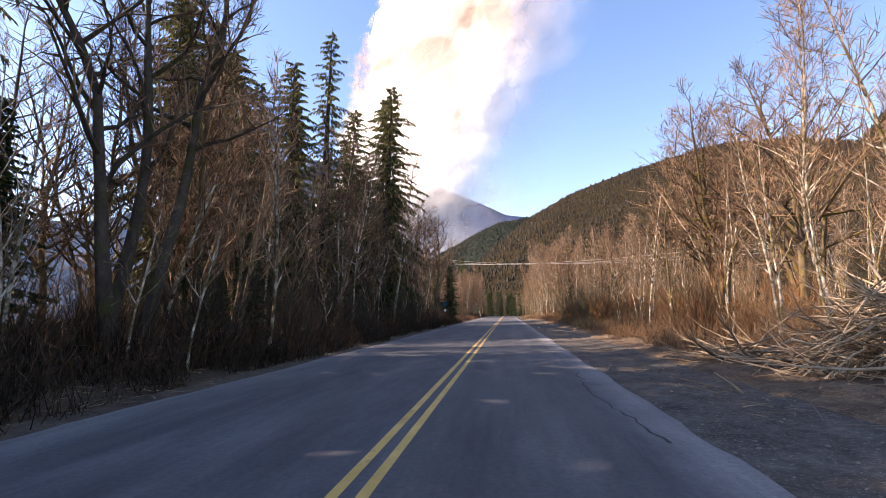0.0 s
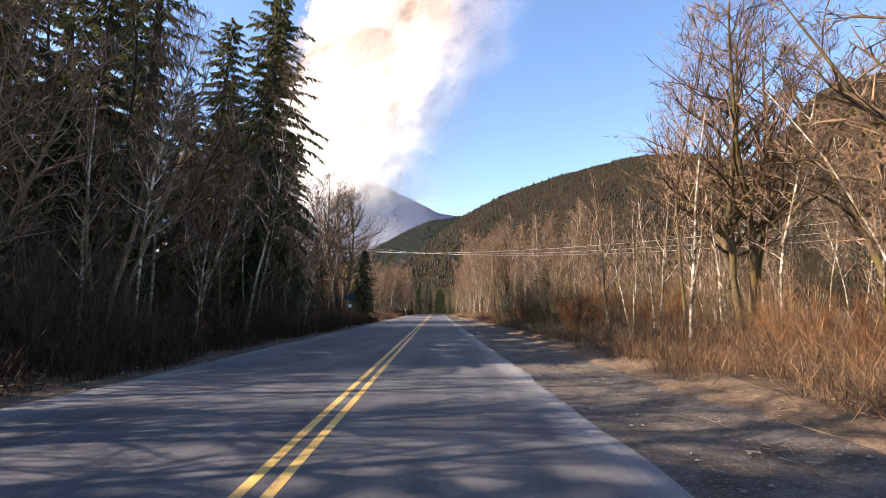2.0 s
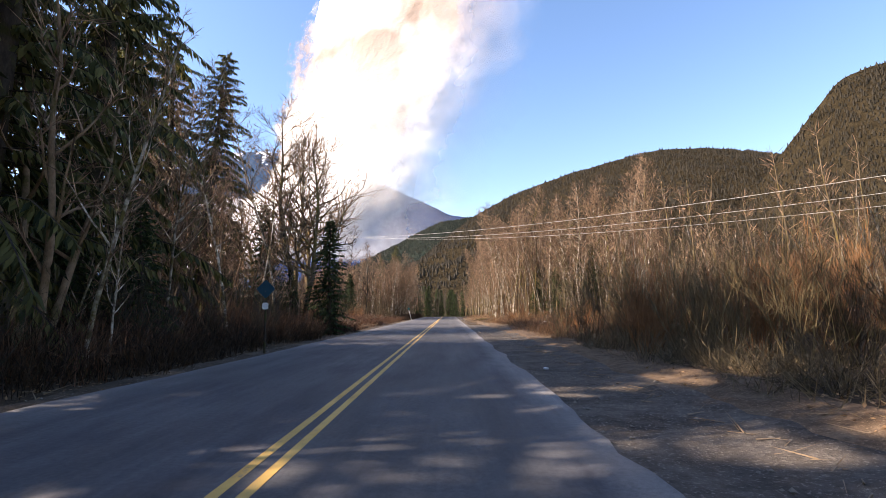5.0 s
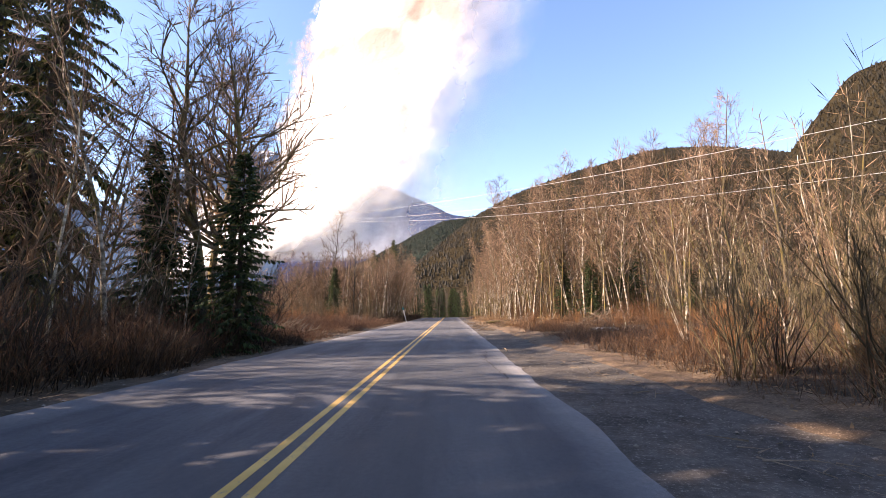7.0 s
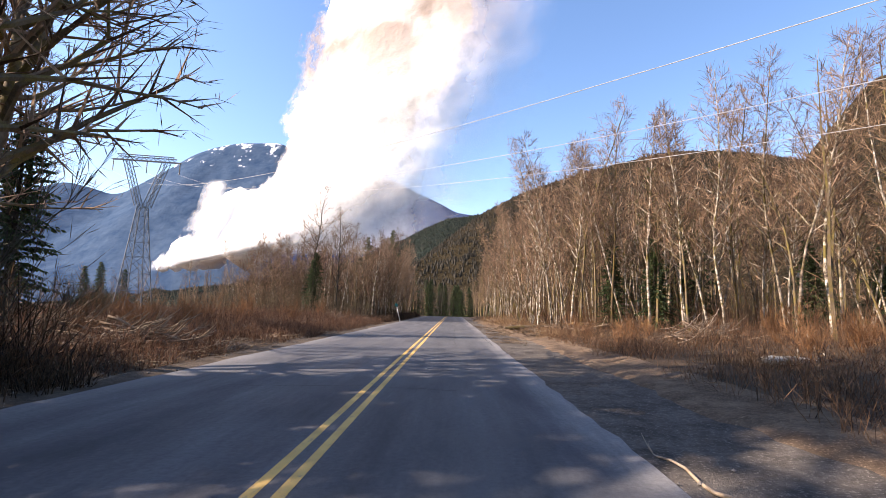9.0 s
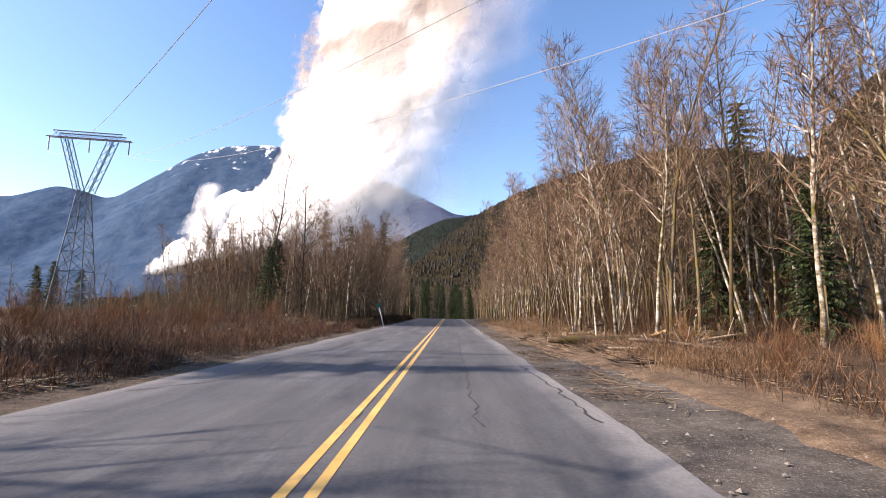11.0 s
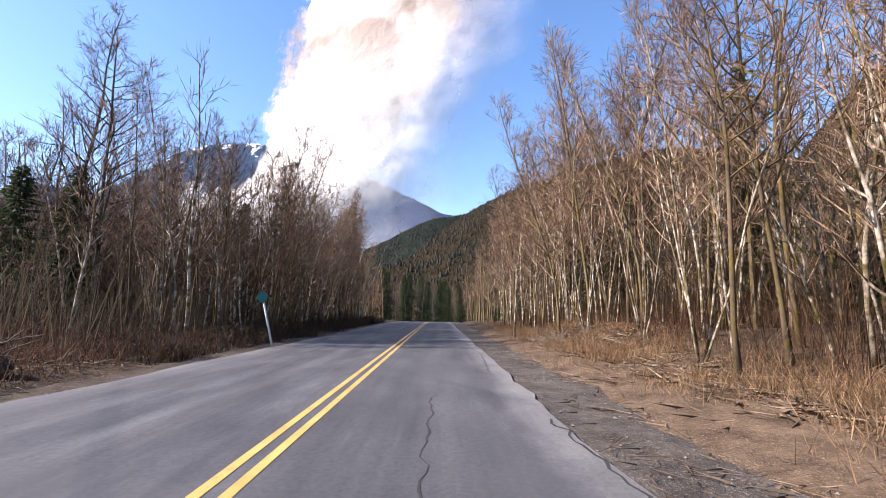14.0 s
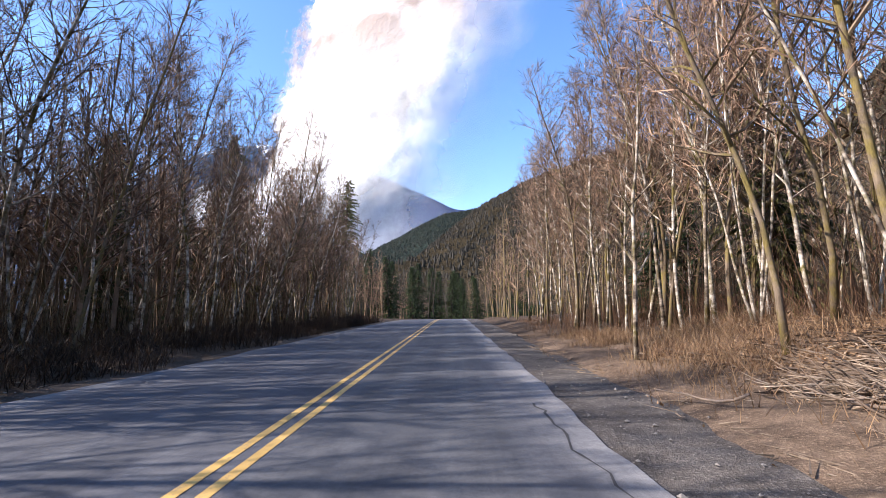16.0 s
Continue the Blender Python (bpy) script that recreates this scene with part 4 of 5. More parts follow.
ground_twigs("wood_debris", [(5.6, 11.0, 83, 91.5, 5200), (5.0, 8.2, 90, 97, 2600), (5.4, 8.8, 97, 112, 2600), (6.2, 9.5, 112, 122, 2600)], M_STICK, "dark broken sticks and bark strewn below the alders", 37, 2.4)
ground_twigs("wood_debris", [(5.4, 10.6, 83, 92, 1900), (5.0, 8.0, 90, 97, 900), (5.6, 8.8, 97, 122, 1500)], M_DEAD, "pale splintered sticks strewn below the alders", 38, 2.2)
ground_twigs("wood_debris", [(3.7, 4.9, 79, 92, 900), (3.6, 4.8, 92, 104, 500)], M_STICK, "bark chips swept along the edge of the asphalt", 39, 0.9)
ground_twigs("wood_debris", [(-12, -5.6, 68, 84, 2600), (-13, -6.2, 100, 112, 2200)], M_DEAD, "weathered sticks and slash lying in the clearing", 40, 2.2)
stones("loose_stones", [(3.3, 5.6, 2, 62, 800, 0.008, 0.035), (3.3, 5.8, 72, 122, 1000, 0.008, 0.04), (-5.5, -4.5, 5, 122, 800, 0.008, 0.04)], 41, "small loose stones on the gravel shoulder")

# ---- tree prototypes ----
ALDERS = [tagged(bare_tree("alder_tree", 100 + k, 14.0 + (k % 3), 0.052 + 0.009 * (k % 3), 36, 5, 12, 0.24 + 0.05 * (k % 3), 0.16, 50, 0.5, 0.12, (0.03 * ((k % 3) - 1), 0.04 * ((k % 2) - 0.5)), 1, (M_ALDER, M_TWIG)),
                 "leafless alder with a pale grey trunk and purplish twigs", "tree") for k in range(6)]
MOSSY = [tagged(bare_tree("alder_tree", 120 + k, 14.0 + k, 0.055 + 0.011 * k, 34, 5, 14, 0.24 + 0.05 * k, 0.19, 56, 0.45, 0.13, (0.04 * (k - 1), 0.03), 1, (M_MAPLE, M_TWIG)),
                "leafless alder with a brown mossy trunk", "tree") for k in range(3)]
CLUMPS = [tagged(bare_tree("alder_tree", 140 + k, 12.5 + k, 0.06, 36, 5, 12, 0.28, 0.15, 42, 0.5, 0.10, (0.0, 0.0), 3, (M_ALDER, M_TWIG)),
                 "leafless alder clump with several pale stems", "tree") for k in range(3)]
THIN = [tagged(bare_tree("alder_tree", 150 + k, 11.0 + k, 0.030, 45, 3, 8, 0.3, 0.13, 42, 0.5, 0.10, (0.0, 0.0), 5, (M_ALDER, M_TWIG)),
               "leafless clump of thin whitish alder stems", "tree") for k in range(2)]
LOW_ALDERS = [tagged(bare_tree("alder_tree", 130 + k, 14.0 + k, 0.085, 24, 4, 9, 0.3, 0.17, 48, 0.5, 0.10, (0.03 * (k - 1), 0.02), 1, (M_ALDER, M_TWIG), 0.75, 0.011),
                     "leafless alder with a pale grey trunk deep in the stand", "tree") for k in range(3)]
MAPLES = [tagged(bare_tree("maple_tree", 160 + k, 15.0, 0.19, 36, 8, 14, 0.22, 0.36, 62, 0.55, 0.17, (0.03, 0.0), 1 + (k % 2) * 2, (M_MAPLE, M_TWIG), 0.5, 0.009, 0.5),
                 "leafless spreading maple with mossy limbs", "tree") for k in range(3)]
DARKS = [tagged(bare_tree("bare_tree", 180 + k, 15.0 + k, 0.125, 34, 6, 13, 0.22, 0.24, 52, 0.5, 0.14, (0.02, 0.0), 1 if k else 3, (M_DARK, M_TWIG), 0.55, 0.008),
                "leafless dark tree with tangled branches at the forest edge", "tree") for k in range(4)]
BIGMAPLE = tagged(bare_tree("maple_tree", 171, 15.0, 0.22, 110, 9, 12, 0.26, 0.33, 54, 0.3, 0.19, (0.03, 0.0), 4, (M_MAPLE, M_TWIG), 0.6, 0.010, 0.7),
                  "large leafless maple with dark spreading limbs at the clearing", "tree")
DARKBIG = tagged(bare_tree("bare_tree", 191, 17.0, 0.27, 48, 8, 12, 0.38, 0.22, 50, 0.35, 0.20, (0.0, 0.0), 3, (M_DARK, M_TWIG), 0.55, 0.009, 0.5),
                 "large dark leafless tree with several crooked stems", "tree")
BROWNS = [tagged(bare_tree("bare_tree", 195 + k, 13.0 + k, 0.10 + 0.02 * k, 40, 6, 10, 0.22, 0.20, 50, 0.45, 0.17, (0.02 * (k - 1), 0.0), 1 + k, (M_BROWN, M_TWIG), 0.6, 0.009),
                 "leafless brown tree with dense fine twigs at the forest edge", "tree") for k in range(3)]
SAPLINGS = [tagged(bare_tree("sapling", 200 + k, 6.5 + k, 0.035 + 0.006 * k, 16, 4, 8, 0.25, 0.2, 40, 0.6, 0.10, (0.06 * (k - 1), 0.05), 1, (M_ALDER, M_TWIG), 0.4, 0.005),
                   "thin pale leafless sapling in the brush", "sapling") for k in range(3)]
WILLOWS = [tagged(shrub("willow_shrub", 220 + k, 4.4 + 0.6 * k, 15, 8, (M_WILLOW, M_WILLOW), 0.32, 0.13), "olive leafless willow shrub with many upright stems", "shrub") for k in range(3)]
RUSSETS = [tagged(shrub("russet_shrub", 240 + k, 2.6 + 0.5 * k, 22, 6, (M_ORANGE, M_ORANGE), 0.4), "reddish-brown leafless shrub beside the road", "shrub") for k in range(2)]
DARKSHRUBS = [tagged(shrub("forest_shrub", 250 + k, 3.2 + 0.8 * k, 22, 6, (M_DARK, M_DARK), 0.45), "dark tangled leafless shrub at the forest edge", "shrub") for k in range(2)]
THICKETS = [tagged(shrub("thicket", 256 + k, 4.6 + k, 13, 14, (M_DARK, M_BROWN), 0.42, 0.12, True), "tall tangled brown leafless thicket in the forest shade", "shrub") for k in range(2)]
CEDARS = [tagged(conifer("cedar_tree", 260 + k, 24.0, 5.3, 240, 92, 1.0, M_CEDAR, 0.04, 0.2, 0.62, 1.0), "tall ragged evergreen cedar with drooping boughs", "tree") for k in range(3)]
NARROW = tagged(conifer("cedar_tree", 271, 24.0, 3.0, 200, 46, 0.9, M_CEDAR, 0.05, 0.2, 0.6, 0.9), "tall narrow ragged cedar with thin drooping boughs", "tree")
FIRS = [tagged(conifer("fir_tree", 280 + k, 9.0, 2.1, 190, 34, 0.55, M_FIR, 0.03, 0.05), "small dense dark green fir", "tree") for k in range(2)]

rng = random.Random(5)
taken = []


def free(x, y, gap):
    if any((x - a) ** 2 + (y - b) ** 2 < (gap + g) ** 2 * 0.25 for a, b, g in taken):
        return False
    taken.append((x, y, gap))
    return True


def stand(protos, count, x0, x1, y0, y1, gap, lo, hi, group, lean=4, front=None, bias=0.0):
    """Plants a stand of trees at random, none too close to another."""
    made = tries = 0
    while made < count and tries < count * 30:
        tries += 1
        x, y = rng.uniform(x0, x1), rng.uniform(y0, y1)
        if front and not front(x, y):
            continue
        if free(x, y, gap):
            planted(rng.choice(protos), x, y, rng.uniform(lo, hi), 0, (rng.gauss(0, lean), rng.gauss(bias, lean)), group=group, spin=rng.uniform(0, 360))
            made += 1


# single trees that stand out
for proto, x, y, sc, turn in (
        (DARKBIG, -9.0, 11.6, 1.0, 20), (CEDARS[0], -11.7, 47.8, 1.06, 0), (NARROW, -13.6, 36.0, 1.03, 70), (CEDARS[2], -14.4, 61.5, 0.84, 10),
        (CEDARS[1], -9.9, 42.2, 0.97, 200), (CEDARS[0], -19.0, 44.0, 1.0, 220), (BROWNS[1], -11.0, 57.0, 0.68, 20), (BROWNS[2], -12.4, 58.6, 0.64, 80), (BROWNS[0], -9.6, 54.6, 0.6, 140),
        (FIRS[0], -5.9, 61.0, 0.84, 0), (FIRS[1], -8.2, 46.0, 0.6, 40),
        (BIGMAPLE, -9.3, 66.3, 1.16, 120), (FIRS[1], -11.2, 64.9, 1.05, 60), (FIRS[1], -9.2, 64.4, 0.5, 110), (DARKS[2], -21.5, 81.6, 1.0, 160), (DARKS[1], -23.6, 83.8, 1.1, 60), (FIRS[0], -21.0, 80.6, 1.25, 40), (DARKS[3], -25.0, 79.0, 1.15, 60), (MAPLES[0], -15.0, 71.5, 0.8, 200),
        (MAPLES[1], 18.0, 29.0, 1.05, 75), (MOSSY[2], 12.2, 33.4, 0.9, 40), (ALDERS[3], 14.6, 31.0, 0.92, 100), (BIGMAPLE, 15.8, 34.8, 1.02, 250), (MAPLES[0], 15.0, 24.0, 0.95, 130),
        (ALDERS[0], 11.6, 17.0, 0.98, 10), (ALDERS[2], 12.8, 18.6, 0.95, 80), (ALDERS[4], 13.4, 15.8, 1.0, 150), (CLUMPS[0], 10.6, 21.5, 0.62, 20),
        (SAPLINGS[2], 9.4, 15.6, 0.9, 0), (SAPLINGS[1], 9.9, 16.4, 1.0, 90), (CLUMPS[1], 10.6, 35.3, 0.58, 0),
        (ALDERS[5], -6.9, 33.9, 0.86, 0), (SAPLINGS[0], 7.8, 92.6, 0.95, 30), (ALDERS[1], 9.0, 93.5, 1.0, 60), (ALDERS[2], 10.2, 94.4, 1.02, 190), (MOSSY[1], 12.4, 98.0, 1.0, 40), (MAPLES[0], 13.5, 128.0, 0.9, 240),
        (CLUMPS[2], 11.2, 121.6, 0.8, 60), (THIN[0], 8.4, 107.6, 1.0, 0), (THIN[1], 9.0, 112.4, 1.0, 90), (THIN[0], 8.5, 117.2, 0.95, 200), (THIN[1], 9.5, 102.8, 0.95, 30), (THIN[0], 8.3, 98.6, 0.9, 130), (THIN[1], 9.2, 122.5, 1.0, 250), (THIN[0], 9.8, 95.6, 1.0, 300), (SAPLINGS[1], 5.9, 121.5, 1.0, 20),
        (DARKS[1], -12.8, 116.0, 0.86, 20), (DARKS[3], -18.0, 120.5, 0.98, 20), (FIRS[0], -16.6, 119.0, 0.95, 20), (FIRS[1], -92.0, 181.0, 1.4, 20), (FIRS[0], -86.0, 182.0, 1.2, 70), (FIRS[1], -98.0, 184.0, 1.3, 120), (FIRS[1], 22.0, 84.5, 0.62, 40), (FIRS[0], 15.0, 89.0, 0.7, 90), (FIRS[1], 13.4, 93.0, 0.8, 150), (FIRS[0], 26.0, 85.0, 0.6, 190), (CLUMPS[0], -14.6, 117.0, 0.9, 60), (CLUMPS[1], -11.0, 117.2, 0.85, 140), (CEDARS[2], -17.0, 192.0, 1.05, 0), (CEDARS[1], -14.2, 146.0, 0.62, 10), (FIRS[0], -15.6, 114.6, 0.8, 10), (CEDARS[0], 19.5, 100.0, 0.62, 30), (CEDARS[1], 17.0, 118.0, 0.55, 80), (CEDARS[2], 15.5, 131.0, 0.6, 160)):
    taken.append((x, y, 2.0))
    planted(proto, x, y, sc, turn)

for k, (x, y, sc) in enumerate(((-25.5, 119.0, 0.62), (-24.2, 122.0, 0.72), (-23.0, 118.0, 0.7), (-21.8, 121.0, 0.82), (-20.6, 117.5, 0.8), (-19.4, 122.5, 0.88), (-22.5, 125.0, 0.78), (-26.8, 123.0, 0.58), (-28.2, 126.0, 0.5), (-24.8, 127.0, 0.7))):
    taken.append((x, y, 1.4))
    planted(BROWNS[k % 3], x, y, sc, k * 55, label="leafless brown tree on the edge of the grove", group="grove trees")

# forest on the shaded side, with unseen cedars added to shade the road
for k, (x, y, sc) in enumerate(((-15.5, -6.0, 0.66), (-17.0, -2.6, 0.72), (-16.0, 0.6, 0.7), (-17.5, 3.6, 0.74), (-16.4, 6.6, 0.7), (-17.2, 9.4, 0.72),
                                (-16.6, 22.8, 0.85), (-17.4, 26.0, 0.92), (-16.8, 31.5, 0.7), (-17.2, 38.0, 0.98), (-17.0, 47.4, 0.76), (-22.0, 37.0, 1.1), (-19.0, 33.5, 0.95), (-18.6, 28.5, 0.9),
                                (-30.0, 79.0, 0.9), (-14.5, 45.5, 0.95), (-20.5, 41.0, 1.0), (-18.0, 59.6, 1.05), (-17.6, 63.4, 0.92), (-20.5, 30.0, 0.9), (-13.4, -3.2, 0.8), (-13.2, 2.8, 0.8), (-13.8, 6.2, 0.75), (-19.4, 8.0, 1.0), (-20.2, 4.4, 1.0), (-20.0, 0.6, 1.0), (-19.2, 11.6, 1.0))):
    taken.append((x, y, 1.6))
    planted(CEDARS[k % 3], x, y, sc, k * 70, label="dense dark forest evergreen from a group added largely for shade", group="forest evergreens")
for k, (x, y, sc) in enumerate(((-13, 184, 1.2), (-9.5, 196, 1.3), (-6, 206, 1.2), (-2.5, 214, 1.3), (-11, 212, 1.4), (1.5, 222, 1.3), (-6.5, 224, 1.5), (4.5, 232, 1.2), (-1.5, 234, 1.4), (8.5, 240, 1.3),
                                (3.5, 246, 1.5), (-14, 200, 1.5), (-9, 238, 1.6), (13.5, 250, 1.4), (8, 256, 1.5), (12, 190, 1.2), (15, 204, 1.3), (19, 216, 1.4), (24, 228, 1.4))):
    planted(FIRS[k % 2], x, y, sc, k * 50, label="dark fir where the road turns away", group="far firs")
# the first firs here stay unseen, added to cast shade on the asphalt
for k, (x, y, sc) in enumerate(((-11.0, -5.0, 1.2), (-12.4, -1.8, 1.25), (-10.6, 1.5, 1.2), (-12.0, 4.6, 1.25), (-11.5, 7.2, 1.2), (-15.0, 10.4, 1.1), (-16.2, 13.6, 1.0), (-14.4, 22.6, 0.9), (-15.6, 25.8, 1.1), (-14.6, 29.0, 0.95), (-13.6, 32.6, 0.9), (-15.0, 33.4, 1.1), (-13.4, 43.6, 1.0), (-10.6, 38.6, 0.6), (-9.2, 40.0, 0.7), (-9.6, 44.6, 0.75), (-12.0, 46.4, 0.8))):
    taken.append((x, y, 1.2))
    planted(FIRS[k % 2], x, y, sc, k * 50, label="dense dark young forest-edge fir from a group partly added for shade", group="young forest firs")
stand(BROWNS, 15, -16, -8.0, 13, 47, 1.6, 0.72, 1.08, "forest trees", 4)
stand(BROWNS, 6, -14, -9.0, 49, 60, 1.6, 0.5, 0.8, "forest trees", 4)
stand(THICKETS, 34, -18, -9.5, 8, 64, 1.5, 0.7, 1.15, "forest thickets", 3)
stand(DARKS, 9, -20, -9.6, 14, 60, 2.2, 0.8, 1.15, "forest trees", 3, lambda x, y: y > 30 or x < -12)
stand(ALDERS, 14, -20, -7.2, 14, 58, 1.8, 0.7, 1.0, "forest trees", 4, lambda x, y: y > 26 or x < -10)
stand(MAPLES, 5, -26, -9, 18, 56, 3.0, 0.8, 1.1, "forest trees", 3)
stand(CEDARS, 3, -36, -22, 40, 64, 4.0, 0.75, 1.05, "forest trees", 2)
stand(FIRS, 8, -17, -9.0, 16, 60, 1.6, 0.35, 0.7, "young forest firs", 2)
stand(SAPLINGS, 22, -11, -6.3, 4, 62, 1.0, 0.6, 1.1, "forest saplings", 5)
stand(DARKSHRUBS, 26, -12, -6.2, 2, 64, 1.3, 0.6, 1.1, "forest shrubs", 3)
# sunny side before the clearing
stand(ALDERS, 18, 13, 34, 4, 62, 2.6, 0.75, 1.05, "roadside alders", 3, lambda x, y: y < 40 or x > 27)
stand(MAPLES, 6, 17, 36, 8, 60, 4.0, 0.75, 1.05, "roadside trees", 3, lambda x, y: y < 38 or x > 28)
stand(SAPLINGS, 16, 8.2, 16, 12, 35, 1.2, 0.6, 1.0, "roadside saplings", 4)
stand(RUSSETS, 26, 7.0, 15, 14, 50, 1.4, 0.6, 1.1, "russet shrubs", 3)
stand(DARKSHRUBS, 14, 7.6, 13, 36, 56, 1.3, 0.55, 0.85, "roadside shrubs", 4)
stand(RUSSETS, 4, 8.4, 13, 36, 58, 1.4, 0.4, 0.6, "russet shrubs", 4)
stand(SAPLINGS, 12, 10, 18, 38, 58, 1.4, 0.4, 0.6, "roadside saplings", 4)
stand(WILLOWS, 20, 7.8, 15, 36, 57, 1.4, 0.6, 0.85, "willow shrubs", 4)
stand(THIN, 26, 9.5, 22, 36, 62, 1.2, 0.38, 0.56, "young alder clumps", 4)
stand(THICKETS, 14, 11, 22, 38, 60, 1.4, 0.55, 0.8, "roadside thickets", 4)
for x, y, s in ((6.9, 52.9, 0.85), (8.0, 47.2, 0.8), (9.4, 49.0, 0.8), (10.3, 54.5, 0.8)):
    planted(WILLOWS[int(x) % 3], x, y, s, x * 40)
# beyond the clearing, sunny side
stand(ALDERS + MOSSY, 22, 7.8, 9.6, 94, 150, 1.2, 0.75, 0.95, "roadside alders", 2.2)
stand(ALDERS + MOSSY * 3, 50, 9.6, 13.5, 88, 150, 1.0, 0.85, 1.12, "roadside alders", 2.6, lambda x, y: x > 7.4 + max(0, 92 - y) * 0.85)
stand(ALDERS + CLUMPS + MOSSY, 28, 13, 24, 76, 92, 1.3, 0.85, 1.12, "roadside alders", 3, lambda x, y: x > 7.4 + max(0, 92 - y) * 0.85)
stand(LOW_ALDERS, 32, 13, 30, 80, 150, 1.5, 0.85, 1.12, "roadside alders", 4, lambda x, y: x > 8.5 + max(0, 92 - y) * 0.95)
stand(SAPLINGS, 26, 7.0, 15, 89, 140, 0.8, 0.7, 1.2, "roadside saplings", 6)
stand(RUSSETS, 18, 8, 20, 60, 92, 1.5, 0.35, 0.6, "russet shrubs", 3)
# beyond the clearing, shaded side
stand(ALDERS * 2 + CLUMPS + MOSSY, 50, -13, -7.2, 112, 160, 1.05, 0.70, 0.90, "grove alders", 2.5, lambda x, y: y > 112.5 + max(0, -x - 12) * 0.6, 4.5)
stand(ALDERS, 12, -9.6, -7.6, 117, 140, 0.7, 0.62, 0.76, "grove alders", 2, None, 7)
stand(LOW_ALDERS, 24, -26, -12, 112, 170, 1.3, 0.75, 1.0, "grove alders", 3, lambda x, y: y > 114 + max(0, -x - 12) * 0.6, 3)
stand(LOW_ALDERS + CLUMPS, 9, -19, -12, 115, 128, 1.3, 0.65, 0.9, "grove alders", 3)
stand(LOW_ALDERS, 18, -29, -18, 117, 134, 1.4, 0.45, 0.7, "grove alders", 3)
stand(BROWNS, 9, -29, -15, 117, 140, 1.6, 0.55, 0.85, "grove trees", 3, lambda x, y: y > 112 + max(0, -x - 12) * 0.55)
stand(THICKETS, 16, -30, -11, 112, 128, 1.6, 0.6, 1.0, "grove thickets", 3)
stand(FIRS, 9, -24, -12.5, 118, 165, 2.0, 0.9, 1.35, "grove firs", 2)
stand(FIRS, 8, 13.5, 24, 96, 150, 2.0, 0.8, 1.2, "stand firs", 2)
stand(SAPLINGS, 30, -14, -6.8, 111, 150, 0.8, 0.8, 1.3, "grove saplings", 6, None, 6)
stand(RUSSETS, 26, -26, -8, 72, 112, 1.6, 0.4, 0.75, "russet shrubs", 3)
stand(DARKSHRUBS, 8, -24, -13, 68, 84, 1.6, 0.6, 0.9, "clearing shrubs", 3)


def far_woods(name, areas, m_stem, m_twig, label, seed):
    """Rows of leafless trees far along the road, joined: stems, limbs and twigs."""
    r = np.random.default_rng(seed)
    s = Soup()
    for x0, x1, y0, y1, n, lo, hi in areas:
        for _ in range(n):
            x, y, h = r.uniform(x0, x1), r.uniform(y0, y1), r.uniform(lo, hi)
            if abs(x - bend(y)) < 6.2:
                continue
            foot = np.array([x, y, ground_z(x, y) - 0.2])
            line = bent(r, foot, unit(np.array([[r.normal(0, 0.05), r.normal(0, 0.05), 1]]))[0], h, 4, 0.1, 0.04)
            s.add(tube(line, (0.008 * h) * np.array([1, 0.8, 0.55, 0.3, 0.1]) + 0.01, 4), 0)
            k = 38
            t = r.uniform(0.2, 0.98, k)
            b = np.array([along(line, q)[0] for q in t])
            az = r.uniform(0, 6.283, k)
            d = np.stack([np.cos(az) * 0.7, np.sin(az) * 0.7, r.uniform(0.3, 1.1, k)], 1)
            tip = b + unit(d) * (h * 0.2 * (1.15 - t) * r.uniform(0.6, 1.3, k))[:, None]
            s.add(blades(b, tip, 0.05, np.cross(tip - b, r.normal(0, 1, b.shape))), 1)
            for _ in range(2):
                q = b + (tip - b) * r.uniform(0.2, 1, (k, 1))
                e = unit(d + r.normal(0, 0.6, (k, 3))) * 0.9
                s.add(blades(q, q + e, 0.032, np.cross(e, r.normal(0, 1, b.shape))), 1)
    return tagged(new(name, s.mesh(name, [m_stem, m_twig])), label, "woods", kind="stuff")


far_woods("far_woods", [(13, 30, 86, 150, 170, 8, 13), (6.6, 18, 148, 300, 180, 8, 13), (18, 60, 60, 330, 210, 9, 14)], M_MAPLE, M_TWIG, "leafless brown woods lining the road into the distance", 61)
far_woods("far_woods", [(-24, -14, 119, 165, 90, 6, 9), (-27, -15, 118, 132, 60, 6, 9.5), (-15, -8, 116, 158, 110, 7, 10.5), (-18, -7.2, 160, 300, 180, 6.5, 10.5), (-70, -18, 150, 330, 200, 8, 13), (-50, -24, 150, 190, 90, 6, 9), (-150, -60, 100, 260, 60, 6, 10), (-60, -30, -10, 72, 30, 9, 13)], M_BROWN, M_TWIG, "leafless dark woods behind the clearing and down the road", 62)
far_woods("far_woods", [(-40, 60, 300, 420, 120, 10, 16), (-12, 34, 205, 300, 170, 9, 14)], M_DARK, M_DARK, "dark woods where the road disappears", 63)


# ---- pylon and power lines ----
def bar(s, a, b, r, mi=0):
    s.add(tube([a, b], [r, r], 4), mi)


